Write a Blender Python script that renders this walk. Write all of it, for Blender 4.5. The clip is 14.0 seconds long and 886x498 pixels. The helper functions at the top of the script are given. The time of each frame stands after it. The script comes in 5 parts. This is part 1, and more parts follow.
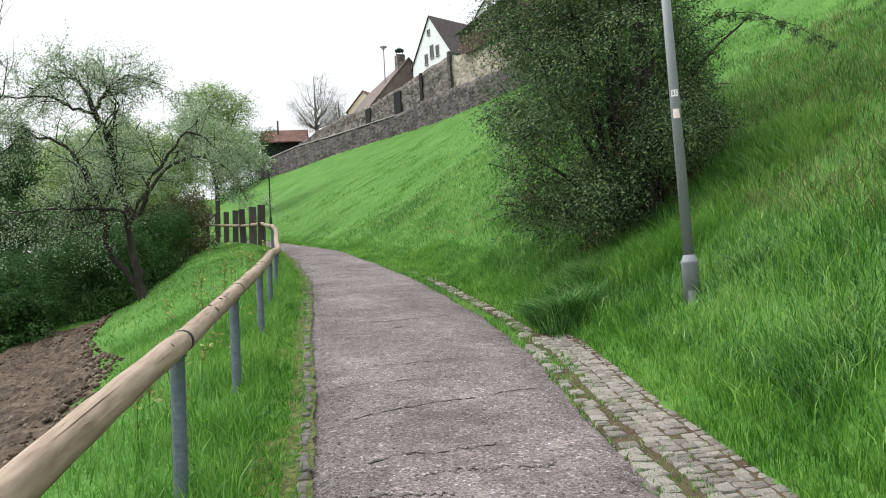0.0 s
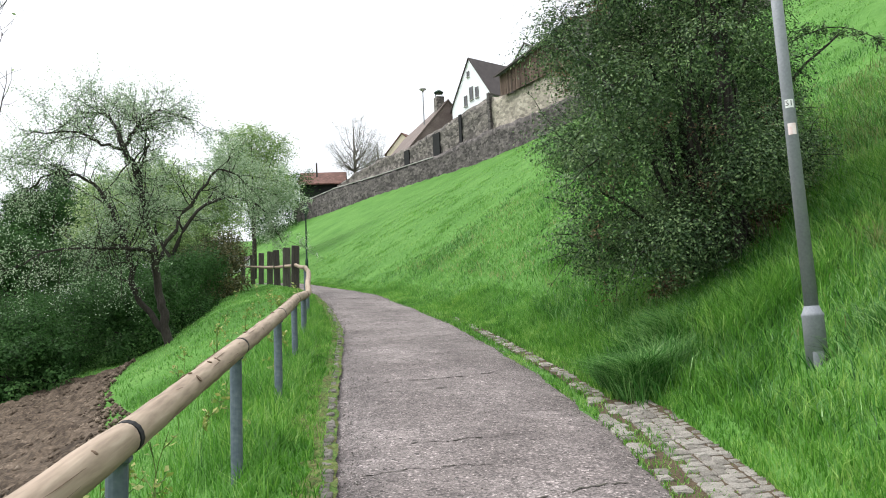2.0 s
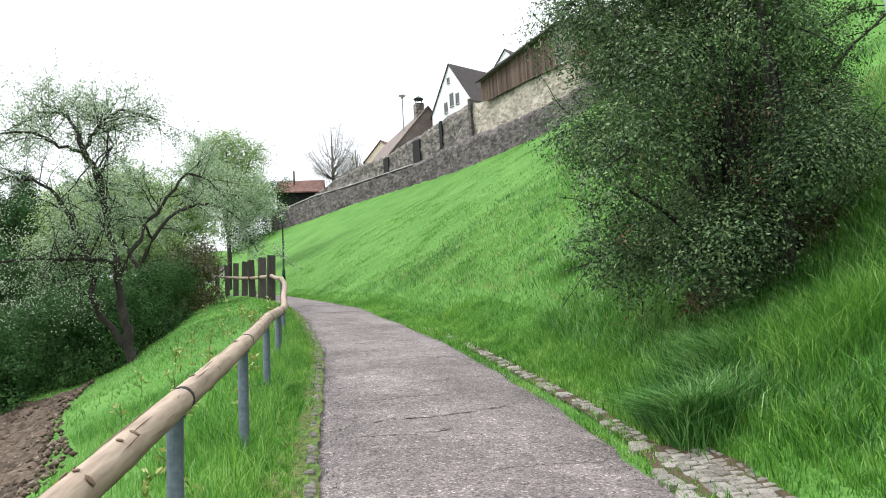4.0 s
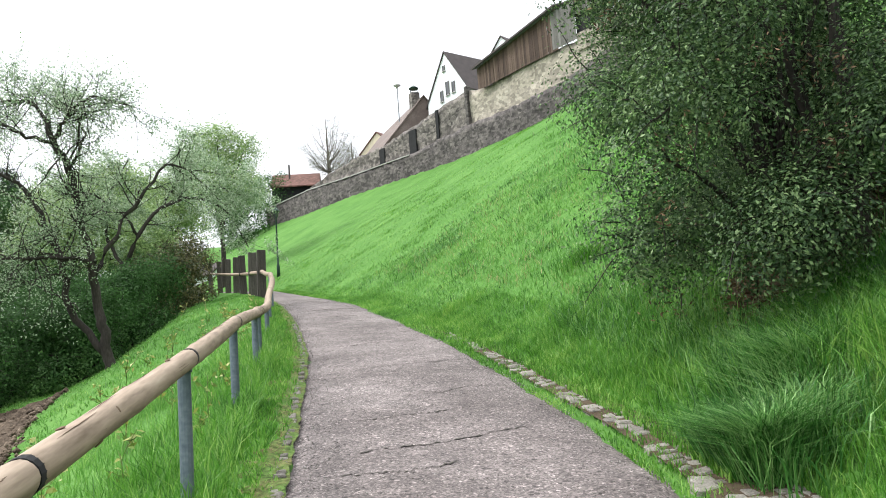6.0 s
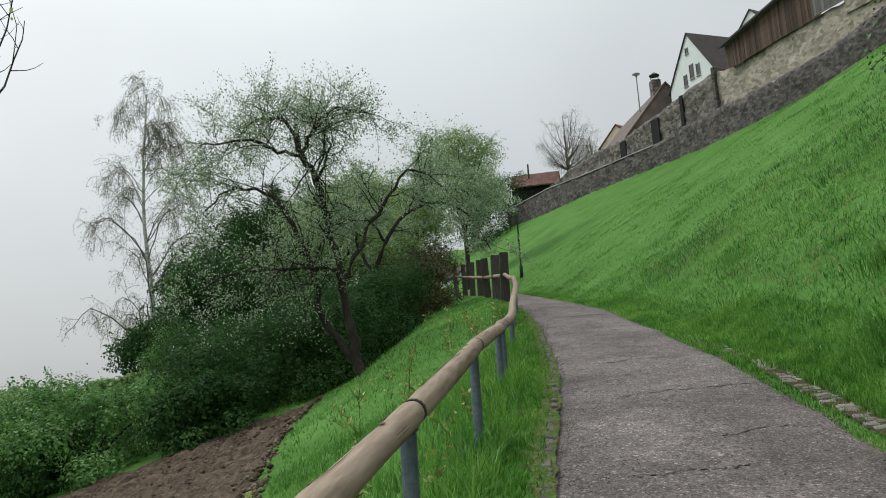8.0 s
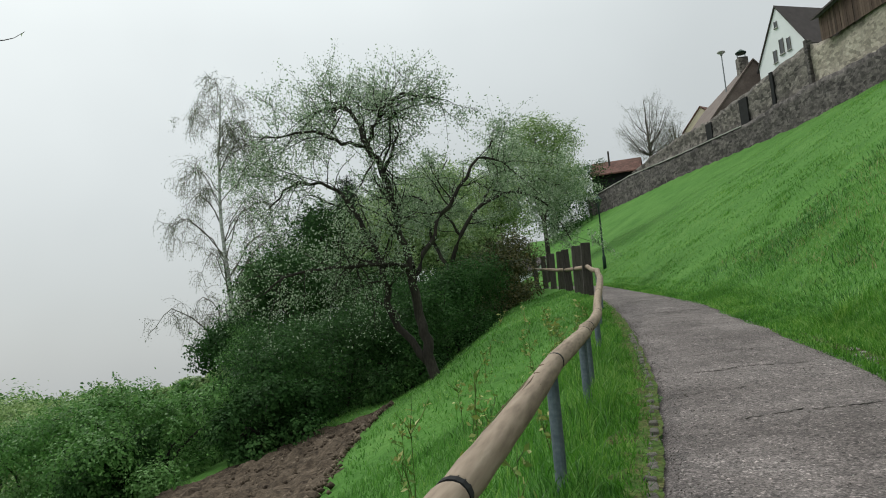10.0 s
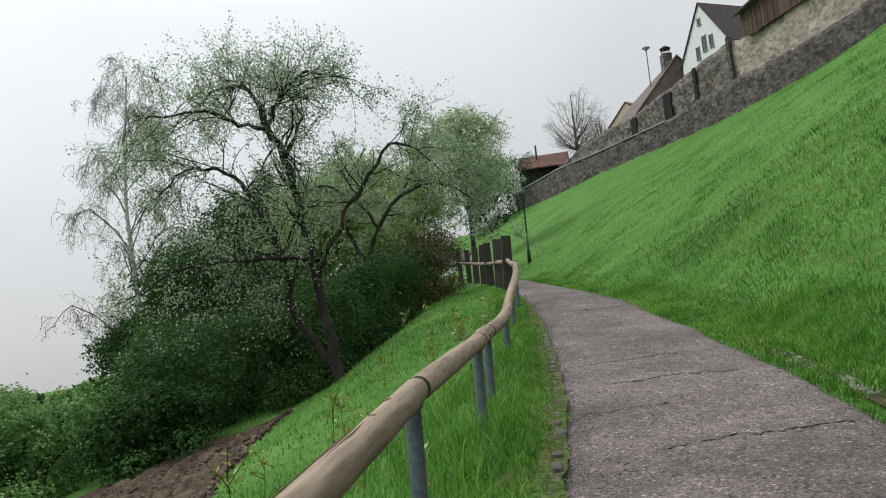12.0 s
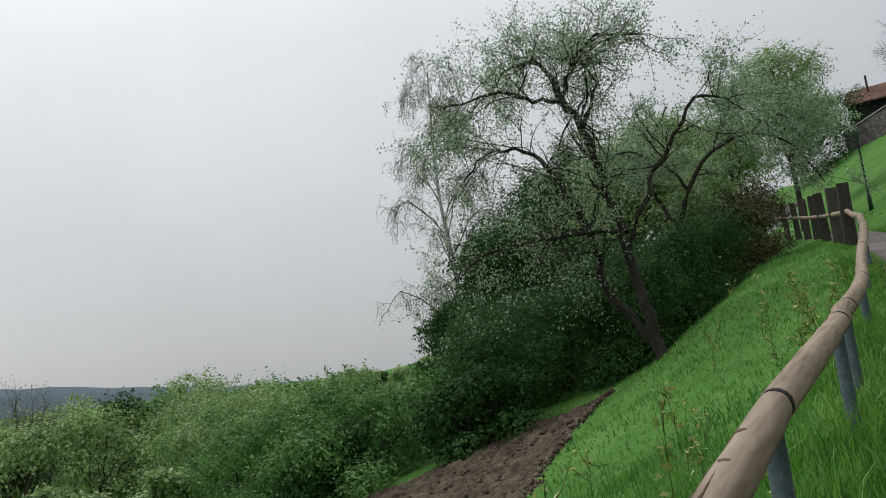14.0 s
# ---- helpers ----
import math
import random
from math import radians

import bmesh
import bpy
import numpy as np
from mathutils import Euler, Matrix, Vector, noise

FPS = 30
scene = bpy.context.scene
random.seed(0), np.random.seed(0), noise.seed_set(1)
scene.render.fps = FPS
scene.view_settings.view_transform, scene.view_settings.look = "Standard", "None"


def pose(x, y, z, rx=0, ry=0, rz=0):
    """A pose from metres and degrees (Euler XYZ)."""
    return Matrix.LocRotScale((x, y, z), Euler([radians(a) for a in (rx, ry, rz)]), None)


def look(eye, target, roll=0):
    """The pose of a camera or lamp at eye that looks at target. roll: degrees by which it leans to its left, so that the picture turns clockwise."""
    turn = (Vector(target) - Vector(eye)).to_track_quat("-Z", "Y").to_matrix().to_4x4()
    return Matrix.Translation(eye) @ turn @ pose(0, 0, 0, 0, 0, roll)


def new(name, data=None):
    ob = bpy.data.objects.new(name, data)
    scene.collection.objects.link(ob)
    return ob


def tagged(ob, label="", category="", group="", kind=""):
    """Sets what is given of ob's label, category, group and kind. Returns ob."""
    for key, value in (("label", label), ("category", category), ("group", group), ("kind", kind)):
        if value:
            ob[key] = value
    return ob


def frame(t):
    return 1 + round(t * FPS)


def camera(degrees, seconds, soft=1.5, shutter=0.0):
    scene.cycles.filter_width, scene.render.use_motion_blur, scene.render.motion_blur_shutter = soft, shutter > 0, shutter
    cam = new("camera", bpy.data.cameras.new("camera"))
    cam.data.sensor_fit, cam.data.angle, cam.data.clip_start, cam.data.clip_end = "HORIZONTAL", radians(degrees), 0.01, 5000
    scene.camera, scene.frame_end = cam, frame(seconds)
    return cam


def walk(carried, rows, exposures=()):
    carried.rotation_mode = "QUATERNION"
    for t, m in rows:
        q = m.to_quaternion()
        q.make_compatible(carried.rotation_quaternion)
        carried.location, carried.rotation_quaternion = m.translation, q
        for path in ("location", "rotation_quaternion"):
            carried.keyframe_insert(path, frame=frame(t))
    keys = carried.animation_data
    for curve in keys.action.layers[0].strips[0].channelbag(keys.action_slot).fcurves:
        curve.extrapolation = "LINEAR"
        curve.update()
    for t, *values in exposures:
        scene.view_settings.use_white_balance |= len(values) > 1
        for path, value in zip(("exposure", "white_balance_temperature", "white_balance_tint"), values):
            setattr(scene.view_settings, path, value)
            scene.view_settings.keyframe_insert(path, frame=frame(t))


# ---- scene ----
cam = camera(57.7, 14.0, soft=1.0)
METRES, EYE, TILT, LEAN, TURN = 9.0, 1.47, 0.0, 0.0, -18.4
ROWS = [
    (0.0, -0.0016, 0.0006, 0.0014, 0.14, 4.43, 3.29),
    (0.5, -0.0038, 0.0408, 0.0030, 1.85, 4.82, 3.49),
    (1.0, -0.0102, 0.0748, 0.0062, 5.51, 5.47, 2.55),
    (1.5, -0.0176, 0.1151, 0.0150, 5.32, 6.54, 2.06),
    (2.0, -0.0168, 0.1545, 0.0171, 2.74, 7.63, 2.65),
    (2.5, -0.0179, 0.1890, 0.0252, 2.29, 8.71, 2.87),
    (3.0, -0.0323, 0.2293, 0.0292, 1.90, 8.44, 2.51),
    (5.5, -0.0444, 0.4201, 0.0549, 0.18, 7.91, 4.24),
    (6.0, -0.0486, 0.4581, 0.0562, 1.33, 7.63, 4.28),
    (6.5, -0.0553, 0.5000, 0.0650, 0.39, 8.03, 4.05),
    (7.0, -0.0557, 0.5435, 0.0732, 4.40, 9.41, 4.10),
    (7.5, -0.0615, 0.5645, 0.0764, 11.95, 9.84, 3.94),
    (8.0, -0.0796, 0.5941, 0.0843, 18.55, 8.72, 3.90),
    (10.5, -0.1166, 0.7585, 0.1052, 24.81, 8.45, 4.12),
    (11.0, -0.1209, 0.7940, 0.1051, 25.23, 8.13, 3.67),
    (11.5, -0.1288, 0.8356, 0.1135, 21.15, 7.93, 4.10),
    (12.0, -0.1218, 0.8729, 0.1178, 19.49, 7.81, 5.07),
    (12.5, -0.1208, 0.8916, 0.1228, 22.21, 7.41, 5.58),
    (13.0, -0.1339, 0.9123, 0.1325, 28.16, 9.72, 4.28),
    (13.5, -0.1481, 0.9288, 0.1357, 36.27, 8.98, 5.22),
    (14.0, -0.1538, 0.9339, 0.1353, 41.82, 8.09, 7.21),
]
walk(cam, [(t, pose(0, 0, EYE, TILT, LEAN, TURN) @ pose(METRES * x, METRES * y, METRES * z, 90 + pitch, roll, yaw)) for t, x, y, z, yaw, pitch, roll in ROWS],
     [(0.0, 0.57, 6500, 10), (1.0, 0.75, 6450, 9), (2.0, 0.74, 6400, 10), (2.5, 0.63, 6350, 10), (3.0, 0.78, 6350, 11), (5.3, 0.96, 6380, 10), (6.0, 1.0, 6400, 10), (6.6, 0.93, 6380, 10), (7.0, 0.56, 6350, 9), (7.6, 0.04, 6380, 8),
      (8.2, -0.24, 6450, 4), (11.0, -0.25, 6450, 3), (11.5, -0.04, 6480, 5), (11.9, -0.1, 6480, 8), (12.6, -0.05, 6450, 8), (13.0, -0.5, 6450, 3), (13.4, -0.5, 6420, 7), (14.0, -0.42, 6400, 7)])

# ---- light: an overcast sky, brightest overhead, and a veiled sun ----
world = bpy.data.worlds.new("overcast_sky")
scene.world = world
world.use_nodes = True
wn, wl = world.node_tree.nodes, world.node_tree.links
wn.clear()
SUN_AZ, SUN_EL = radians(-60), radians(48)      # azimuth from +y towards +x
sky = wn.new("ShaderNodeTexSky")
sky.sky_type = "NISHITA"
sky.sun_disc = False
sky.sun_elevation, sky.sun_rotation = SUN_EL, SUN_AZ
sky.dust_density, sky.air_density = 4.0, 1.0
coord = wn.new("ShaderNodeTexCoord")
sep = wn.new("ShaderNodeSeparateXYZ")
wl.new(coord.outputs["Generated"], sep.inputs[0])
ramp = wn.new("ShaderNodeValToRGB")
ramp.color_ramp.elements[0].position, ramp.color_ramp.elements[0].color = 0.0, (0.50, 0.505, 0.525, 1)
ramp.color_ramp.elements[1].position, ramp.color_ramp.elements[1].color = 1.0, (1.75, 1.76, 1.78, 1)
mid = ramp.color_ramp.elements.new(0.4)
mid.color = (0.80, 0.815, 0.84, 1)
wl.new(sep.outputs["Z"], ramp.inputs[0])
cloud = wn.new("ShaderNodeTexNoise")
cloud.inputs["Scale"].default_value, cloud.inputs["Detail"].default_value = 1.6, 4.0
wl.new(coord.outputs["Generated"], cloud.inputs["Vector"])
crange = wn.new("ShaderNodeMapRange")
crange.inputs["From Min"].default_value, crange.inputs["From Max"].default_value = 0.3, 0.7
crange.inputs["To Min"].default_value, crange.inputs["To Max"].default_value = 0.90, 1.10
wl.new(cloud.outputs[0], crange.inputs["Value"])
mul = wn.new("ShaderNodeMixRGB")
mul.blend_type, mul.inputs[0].default_value = "MULTIPLY", 1.0
wl.new(ramp.outputs[0], mul.inputs[1])
wl.new(crange.outputs[0], mul.inputs[2])
side = wn.new("ShaderNodeMapRange")
side.interpolation_type = "SMOOTHSTEP"
side.inputs["From Min"].default_value, side.inputs["From Max"].default_value = -0.75, 0.5
side.inputs["To Min"].default_value, side.inputs["To Max"].default_value = 1.22, 0.86
wl.new(sep.outputs["X"], side.inputs["Value"])
veil = wn.new("ShaderNodeMixRGB")
veil.blend_type, veil.inputs[0].default_value = "MULTIPLY", 1.0
wl.new(mul.outputs[0], veil.inputs[1])
wl.new(side.outputs[0], veil.inputs[2])
bg_cloud = wn.new("ShaderNodeBackground")
bg_sky = wn.new("ShaderNodeBackground")
bg_cloud.inputs[1].default_value, bg_sky.inputs[1].default_value = 1.0, 0.012
wl.new(veil.outputs[0], bg_cloud.inputs[0])
wl.new(sky.outputs[0], bg_sky.inputs[0])
add = wn.new("ShaderNodeAddShader")
wl.new(bg_cloud.outputs[0], add.inputs[0])
wl.new(bg_sky.outputs[0], add.inputs[1])
out = wn.new("ShaderNodeOutputWorld")
wl.new(add.outputs[0], out.inputs[0])

sun = new("sun", bpy.data.lights.new("sun", "SUN"))
sun.data.energy, sun.data.angle, sun.data.color = 1.65, radians(16), (1.0, 0.97, 0.92)
sun.matrix_world = look((0, 0, 0), (-math.sin(SUN_AZ) * math.cos(SUN_EL), -math.cos(SUN_AZ) * math.cos(SUN_EL), -math.sin(SUN_EL)))

# ---- materials ----
rng = np.random.default_rng(5)


def material(name, colors, scale=6.0, rough=0.8, bump=0.3, fine=60.0, metal=0.0, island=0.0, piece=0.0, translucent=0.0, stretch=(1, 1, 1), bump_size=0.02, spec=0.3):
    """Colour ramp over two noises; optional variation per island or per object; optional translucency."""
    m = bpy.data.materials.new(name)
    m.use_nodes = True
    n, l = m.node_tree.nodes, m.node_tree.links
    b = n["Principled BSDF"]
    b.inputs["Roughness"].default_value, b.inputs["Metallic"].default_value = rough, metal
    b.inputs["Specular IOR Level"].default_value = spec
    tc = n.new("ShaderNodeTexCoord")
    mp = n.new("ShaderNodeMapping")
    mp.inputs["Scale"].default_value = stretch
    l.new(tc.outputs["Object"], mp.inputs[0])
    n1, n2 = n.new("ShaderNodeTexNoise"), n.new("ShaderNodeTexNoise")
    n1.inputs["Scale"].default_value, n1.inputs["Detail"].default_value = scale, 6
    n2.inputs["Scale"].default_value, n2.inputs["Detail"].default_value = fine, 4
    l.new(mp.outputs[0], n1.inputs["Vector"])
    l.new(mp.outputs[0], n2.inputs["Vector"])
    mx = n.new("ShaderNodeMath")
    mx.operation = "MULTIPLY_ADD"
    mx.inputs[1].default_value = 0.55
    l.new(n1.outputs[0], mx.inputs[0])
    hf = n.new("ShaderNodeMath")
    hf.operation = "MULTIPLY"
    hf.inputs[1].default_value = 0.45
    l.new(n2.outputs[0], hf.inputs[0])
    l.new(hf.outputs[0], mx.inputs[2])
    last = mx
    if island or piece:
        src = n.new("ShaderNodeNewGeometry").outputs["Random Per Island"] if island else n.new("ShaderNodeObjectInfo").outputs["Random"]
        ad = n.new("ShaderNodeMath")
        ad.operation = "MULTIPLY_ADD"
        ad.inputs[1].default_value = island or piece
        l.new(src, ad.inputs[0])
        sb = n.new("ShaderNodeMath")
        sb.operation = "SUBTRACT"
        sb.inputs[1].default_value = (island or piece) / 2
        l.new(mx.outputs[0], sb.inputs[0])
        l.new(sb.outputs[0], ad.inputs[2])
        last = ad
    cr = n.new("ShaderNodeValToRGB")
    e = cr.color_ramp.elements
    k = len(colors)
    e[0].position, e[0].color = 0.28, (*colors[0], 1)
    e[1].position, e[1].color = 0.72, (*colors[-1], 1)
    for i in range(1, k - 1):
        e.new(0.28 + 0.44 * i / (k - 1)).color = (*colors[i], 1)
    l.new(last.outputs[0], cr.inputs[0])
    l.new(cr.outputs[0], b.inputs["Base Color"])
    if bump:
        bp = n.new("ShaderNodeBump")
        bp.inputs["Strength"].default_value, bp.inputs["Distance"].default_value = bump, bump_size
        l.new(mx.outputs[0], bp.inputs["Height"])
        l.new(bp.outputs[0], b.inputs["Normal"])
    if translucent:
        tr = n.new("ShaderNodeBsdfTranslucent")
        l.new(cr.outputs[0], tr.inputs[0])
        ms = n.new("ShaderNodeMixShader")
        ms.inputs[0].default_value = translucent
        l.new(b.outputs[0], ms.inputs[1])
        l.new(tr.outputs[0], ms.inputs[2])
        l.new(ms.outputs[0], n["Material Output"].inputs[0])
    return m


M_GRASS_GROUND = material("meadow_ground", [(0.038, 0.1, 0.018), (0.06, 0.15, 0.028), (0.084, 0.19, 0.04), (0.125, 0.225, 0.06)], 0.55, 0.95, 0.8, 9.0, bump_size=0.08, spec=0.1)
M_BLADE = material("grass_blades", [(0.034, 0.115, 0.012), (0.07, 0.215, 0.023), (0.13, 0.32, 0.04), (0.29, 0.46, 0.11)], 0.6, 0.45, 0, 3.0, island=0.36, translucent=0.38)
M_BLADE_HILL = material("hill_grass_blades", [(0.045, 0.128, 0.02), (0.088, 0.236, 0.038), (0.145, 0.33, 0.062), (0.28, 0.44, 0.125)], 0.5, 0.5, 0, 3.0, island=0.3, translucent=0.4)
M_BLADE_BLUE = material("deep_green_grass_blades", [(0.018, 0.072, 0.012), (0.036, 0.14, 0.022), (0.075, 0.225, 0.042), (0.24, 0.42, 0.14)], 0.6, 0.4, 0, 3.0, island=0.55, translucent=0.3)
M_DRY = material("dry_grass", [(0.16, 0.17, 0.05), (0.3, 0.29, 0.12), (0.42, 0.36, 0.2)], 0.8, 0.8, 0, 5.0, island=0.4, translucent=0.3)
M_OLIVE = material("olive_grass_blades", [(0.035, 0.07, 0.014), (0.075, 0.125, 0.025), (0.13, 0.175, 0.045), (0.26, 0.27, 0.11)], 0.6, 0.5, 0, 3.0, island=0.5, translucent=0.3)
M_ASPHALT = material("worn_asphalt", [(0.056, 0.046, 0.044), (0.113, 0.096, 0.092), (0.158, 0.136, 0.131), (0.255, 0.225, 0.217)], 1.1, 0.85, 1.0, 75.0, bump_size=0.02)
M_CRACK = material("asphalt_crack", [(0.03, 0.028, 0.025), (0.07, 0.065, 0.05)], 8, 0.95, 0.3)
M_STONE = material("cobble_stone", [(0.14, 0.128, 0.112), (0.27, 0.248, 0.218), (0.41, 0.385, 0.345)], 9, 0.85, 0.8, 70, piece=0.25)
M_EDGE = material("edging_stone", [(0.085, 0.077, 0.067), (0.17, 0.156, 0.137), (0.27, 0.25, 0.222)], 9, 0.9, 0.8, 70, piece=0.25)
M_GRIT = material("grit_and_crumbs", [(0.09, 0.08, 0.07), (0.19, 0.175, 0.16), (0.36, 0.34, 0.32)], 6, 0.9, 0, 30, island=0.7)
M_DEAD = material("dead_leaves", [(0.06, 0.035, 0.02), (0.13, 0.08, 0.045), (0.22, 0.15, 0.09)], 3, 0.9, 0, 20, island=0.6)
M_SOIL = material("dark_soil", [(0.032, 0.024, 0.018), (0.075, 0.057, 0.042), (0.125, 0.096, 0.072), (0.22, 0.18, 0.14)], 2.5, 0.95, 1.0, 22, island=0.2, bump_size=0.06, spec=0.1)
M_MOSS = material("verge_moss", [(0.04, 0.07, 0.018), (0.065, 0.115, 0.028), (0.09, 0.095, 0.036), (0.14, 0.115, 0.065)], 4.5, 0.95, 1.0, 40, spec=0.1, bump_size=0.03)
M_GUTTER = material("gutter_soil", [(0.035, 0.028, 0.02), (0.06, 0.045, 0.03), (0.09, 0.068, 0.046), (0.07, 0.085, 0.03)], 5, 0.95, 1.0, 40, spec=0.1, bump_size=0.03)
M_LOG = material("peeled_log", [(0.10, 0.07, 0.05), (0.29, 0.226, 0.172), (0.43, 0.352, 0.278)], 3.5, 0.78, 0.7, 40, stretch=(1, 1, 0.12), bump_size=0.01, spec=0.2)
M_KNOT = material("log_knot", [(0.09, 0.058, 0.04), (0.19, 0.13, 0.088)], 20, 0.85, 0.3)
M_GALV = material("galvanised_steel", [(0.075, 0.10, 0.13), (0.125, 0.155, 0.19), (0.20, 0.23, 0.265)], 9, 0.55, 0.1, 45, metal=0.4)
M_POLE = material("painted_grey_steel", [(0.16, 0.172, 0.195), (0.215, 0.228, 0.25), (0.27, 0.283, 0.305)], 3, 0.6, 0.08, 60, metal=0.0)
M_IRON = material("dark_green_iron", [(0.012, 0.03, 0.024), (0.03, 0.055, 0.045)], 9, 0.5, 0.1, 50, metal=0.3)
M_SLEEPER = material("weathered_dark_timber", [(0.022, 0.018, 0.016), (0.055, 0.048, 0.042), (0.10, 0.09, 0.08)], 5, 0.85, 0.5, 40, stretch=(4, 4, 0.5), piece=0.2)
M_RUBBLE = material("rubble_masonry", [(0.036, 0.031, 0.031), (0.066, 0.058, 0.057), (0.104, 0.092, 0.088), (0.165, 0.147, 0.137)], 1.1, 0.9, 1.0, 5.5, bump_size=0.12)
M_RUBBLE_MID = material("grey_rubble_masonry", [(0.058, 0.051, 0.049), (0.1, 0.089, 0.083), (0.155, 0.138, 0.125), (0.24, 0.215, 0.19)], 1.1, 0.9, 1.0, 5.5, bump_size=0.12)
M_RUBBLE_LIGHT = material("plastered_masonry", [(0.18, 0.158, 0.132), (0.31, 0.275, 0.23), (0.41, 0.37, 0.315)], 0.8, 0.9, 0.9, 6, bump_size=0.08)
M_CAP = material("wall_capping", [(0.3, 0.29, 0.28), (0.45, 0.44, 0.42)], 2, 0.85, 0.4, 12)
M_PLASTER = material("white_render", [(0.66, 0.68, 0.70), (0.76, 0.78, 0.80)], 0.6, 0.85, 0.1, 20)
M_CREAM = material("cream_render", [(0.56, 0.48, 0.36), (0.64, 0.56, 0.43)], 0.6, 0.85, 0.1, 20)
M_TILE_DARK = material("dark_roof_tiles", [(0.035, 0.028, 0.028), (0.075, 0.062, 0.06)], 2.0, 0.8, 0.5, 14)
M_TILE_RED = material("old_red_roof_tiles", [(0.07, 0.036, 0.030), (0.13, 0.066, 0.052), (0.19, 0.105, 0.085)], 1.2, 0.85, 0.6, 9)
M_TILE_BROWN = material("weathered_brown_roof_tiles", [(0.08, 0.06, 0.054), (0.14, 0.108, 0.096), (0.2, 0.165, 0.15)], 1.2, 0.85, 0.6, 9)
M_BOARD = material("brown_boards", [(0.036, 0.023, 0.018), (0.078, 0.05, 0.038), (0.135, 0.095, 0.074)], 3, 0.85, 0.5, 22, stretch=(3, 3, 0.3), piece=0.35)
M_BOARD_GREY = material("grey_boards", [(0.075, 0.07, 0.065), (0.14, 0.133, 0.126), (0.2, 0.192, 0.185)], 3, 0.85, 0.5, 22, stretch=(3, 3, 0.3), piece=0.25)
# near-black colour that paints shade in gaps, recesses, openings and under eaves
M_DARK = material("painted_opening_shade", [(0.008, 0.008, 0.009), (0.02, 0.02, 0.022)], 3, 0.9, 0)
M_GLASS = material("window_glass", [(0.03, 0.035, 0.04), (0.06, 0.065, 0.07)], 1, 0.15, 0, spec=0.6)
M_WHITE = material("white_sticker", [(0.72, 0.72, 0.72), (0.8, 0.8, 0.8)], 4, 0.5, 0)
M_PINK = material("pale_red_sticker", [(0.72, 0.5, 0.48), (0.8, 0.74, 0.74)], 25, 0.5, 0)
M_BLACK = material("black_print", [(0.012, 0.012, 0.012), (0.02, 0.02, 0.02)], 4, 0.6, 0)
M_BARK = material("dark_bark", [(0.012, 0.010, 0.009), (0.032, 0.027, 0.023), (0.07, 0.06, 0.052)], 4, 0.95, 1.0, 30, stretch=(1, 1, 0.3))
M_BARK_BUSH = material("dark_bush_bark", [(0.010, 0.008, 0.007), (0.024, 0.02, 0.017), (0.05, 0.043, 0.036)], 4, 0.95, 0.8, 30)
M_BIRCH = material("birch_bark", [(0.04, 0.04, 0.04), (0.32, 0.32, 0.31), (0.55, 0.55, 0.54), (0.6, 0.6, 0.6)], 2.2, 0.8, 0.4, 9, stretch=(0.6, 0.6, 2.2))
M_TWIG = material("bare_twigs", [(0.09, 0.078, 0.07), (0.17, 0.15, 0.135)], 4, 0.95, 0)
LEAF = dict(rough=0.5, bump=0, island=0.5, spec=0.25)
M_LEAF_BUSH = material("privet_leaves", [(0.022, 0.048, 0.018), (0.05, 0.10, 0.037), (0.10, 0.172, 0.067), (0.205, 0.30, 0.125)], 0.8, translucent=0.3, fine=4, **LEAF)
M_LEAF_APPLE = material("apple_leaves_and_buds", [(0.12, 0.20, 0.095), (0.22, 0.32, 0.175), (0.33, 0.43, 0.275), (0.5, 0.57, 0.44)], 0.8, translucent=0.5, fine=4, **LEAF)
M_LEAF_BIRCH = material("birch_leaves", [(0.07, 0.10, 0.045), (0.14, 0.18, 0.09), (0.25, 0.28, 0.17)], 0.8, translucent=0.35, fine=4, **LEAF)
M_LEAF_HEDGE = material("hedge_leaves", [(0.013, 0.036, 0.010), (0.028, 0.074, 0.02), (0.052, 0.122, 0.034), (0.105, 0.2, 0.062)], 0.4, rough=0.65, bump=0, island=0.18, spec=0.1, translucent=0.28, fine=3)
M_LEAF_FRESH = material("fresh_hedge_leaves", [(0.036, 0.10, 0.023), (0.085, 0.205, 0.048), (0.15, 0.30, 0.085), (0.22, 0.375, 0.14)], 0.4, rough=0.5, bump=0, island=0.25, spec=0.2, translucent=0.38, fine=3)
M_LEAF_PALE = material("pale_spring_leaves", [(0.115, 0.195, 0.065), (0.21, 0.32, 0.11), (0.31, 0.43, 0.17), (0.41, 0.52, 0.25)], 0.4, translucent=0.42, fine=3, **LEAF)
M_LEAF_RED = material("reddish_leaves", [(0.03, 0.045, 0.016), (0.06, 0.073, 0.025), (0.1, 0.098, 0.037), (0.145, 0.125, 0.05)], 0.5, translucent=0.25, fine=3, **LEAF)
M_NEEDLE = material("spruce_needles", [(0.012, 0.03, 0.018), (0.025, 0.055, 0.03), (0.045, 0.08, 0.045)], 0.7, translucent=0.1, fine=4, **LEAF)
M_BUD = material("young_plant_leaves", [(0.12, 0.19, 0.04), (0.22, 0.31, 0.07), (0.32, 0.31, 0.09), (0.45, 0.47, 0.2)], 3, translucent=0.3, fine=9, **LEAF)
# blue-grey base colour carries the haze of distance over the woods
M_HILLS = material("haze_tinted_far_hills", [(0.10, 0.125, 0.15), (0.125, 0.15, 0.175)], 0.02, 1.0, 0, 0.12, spec=0.0)



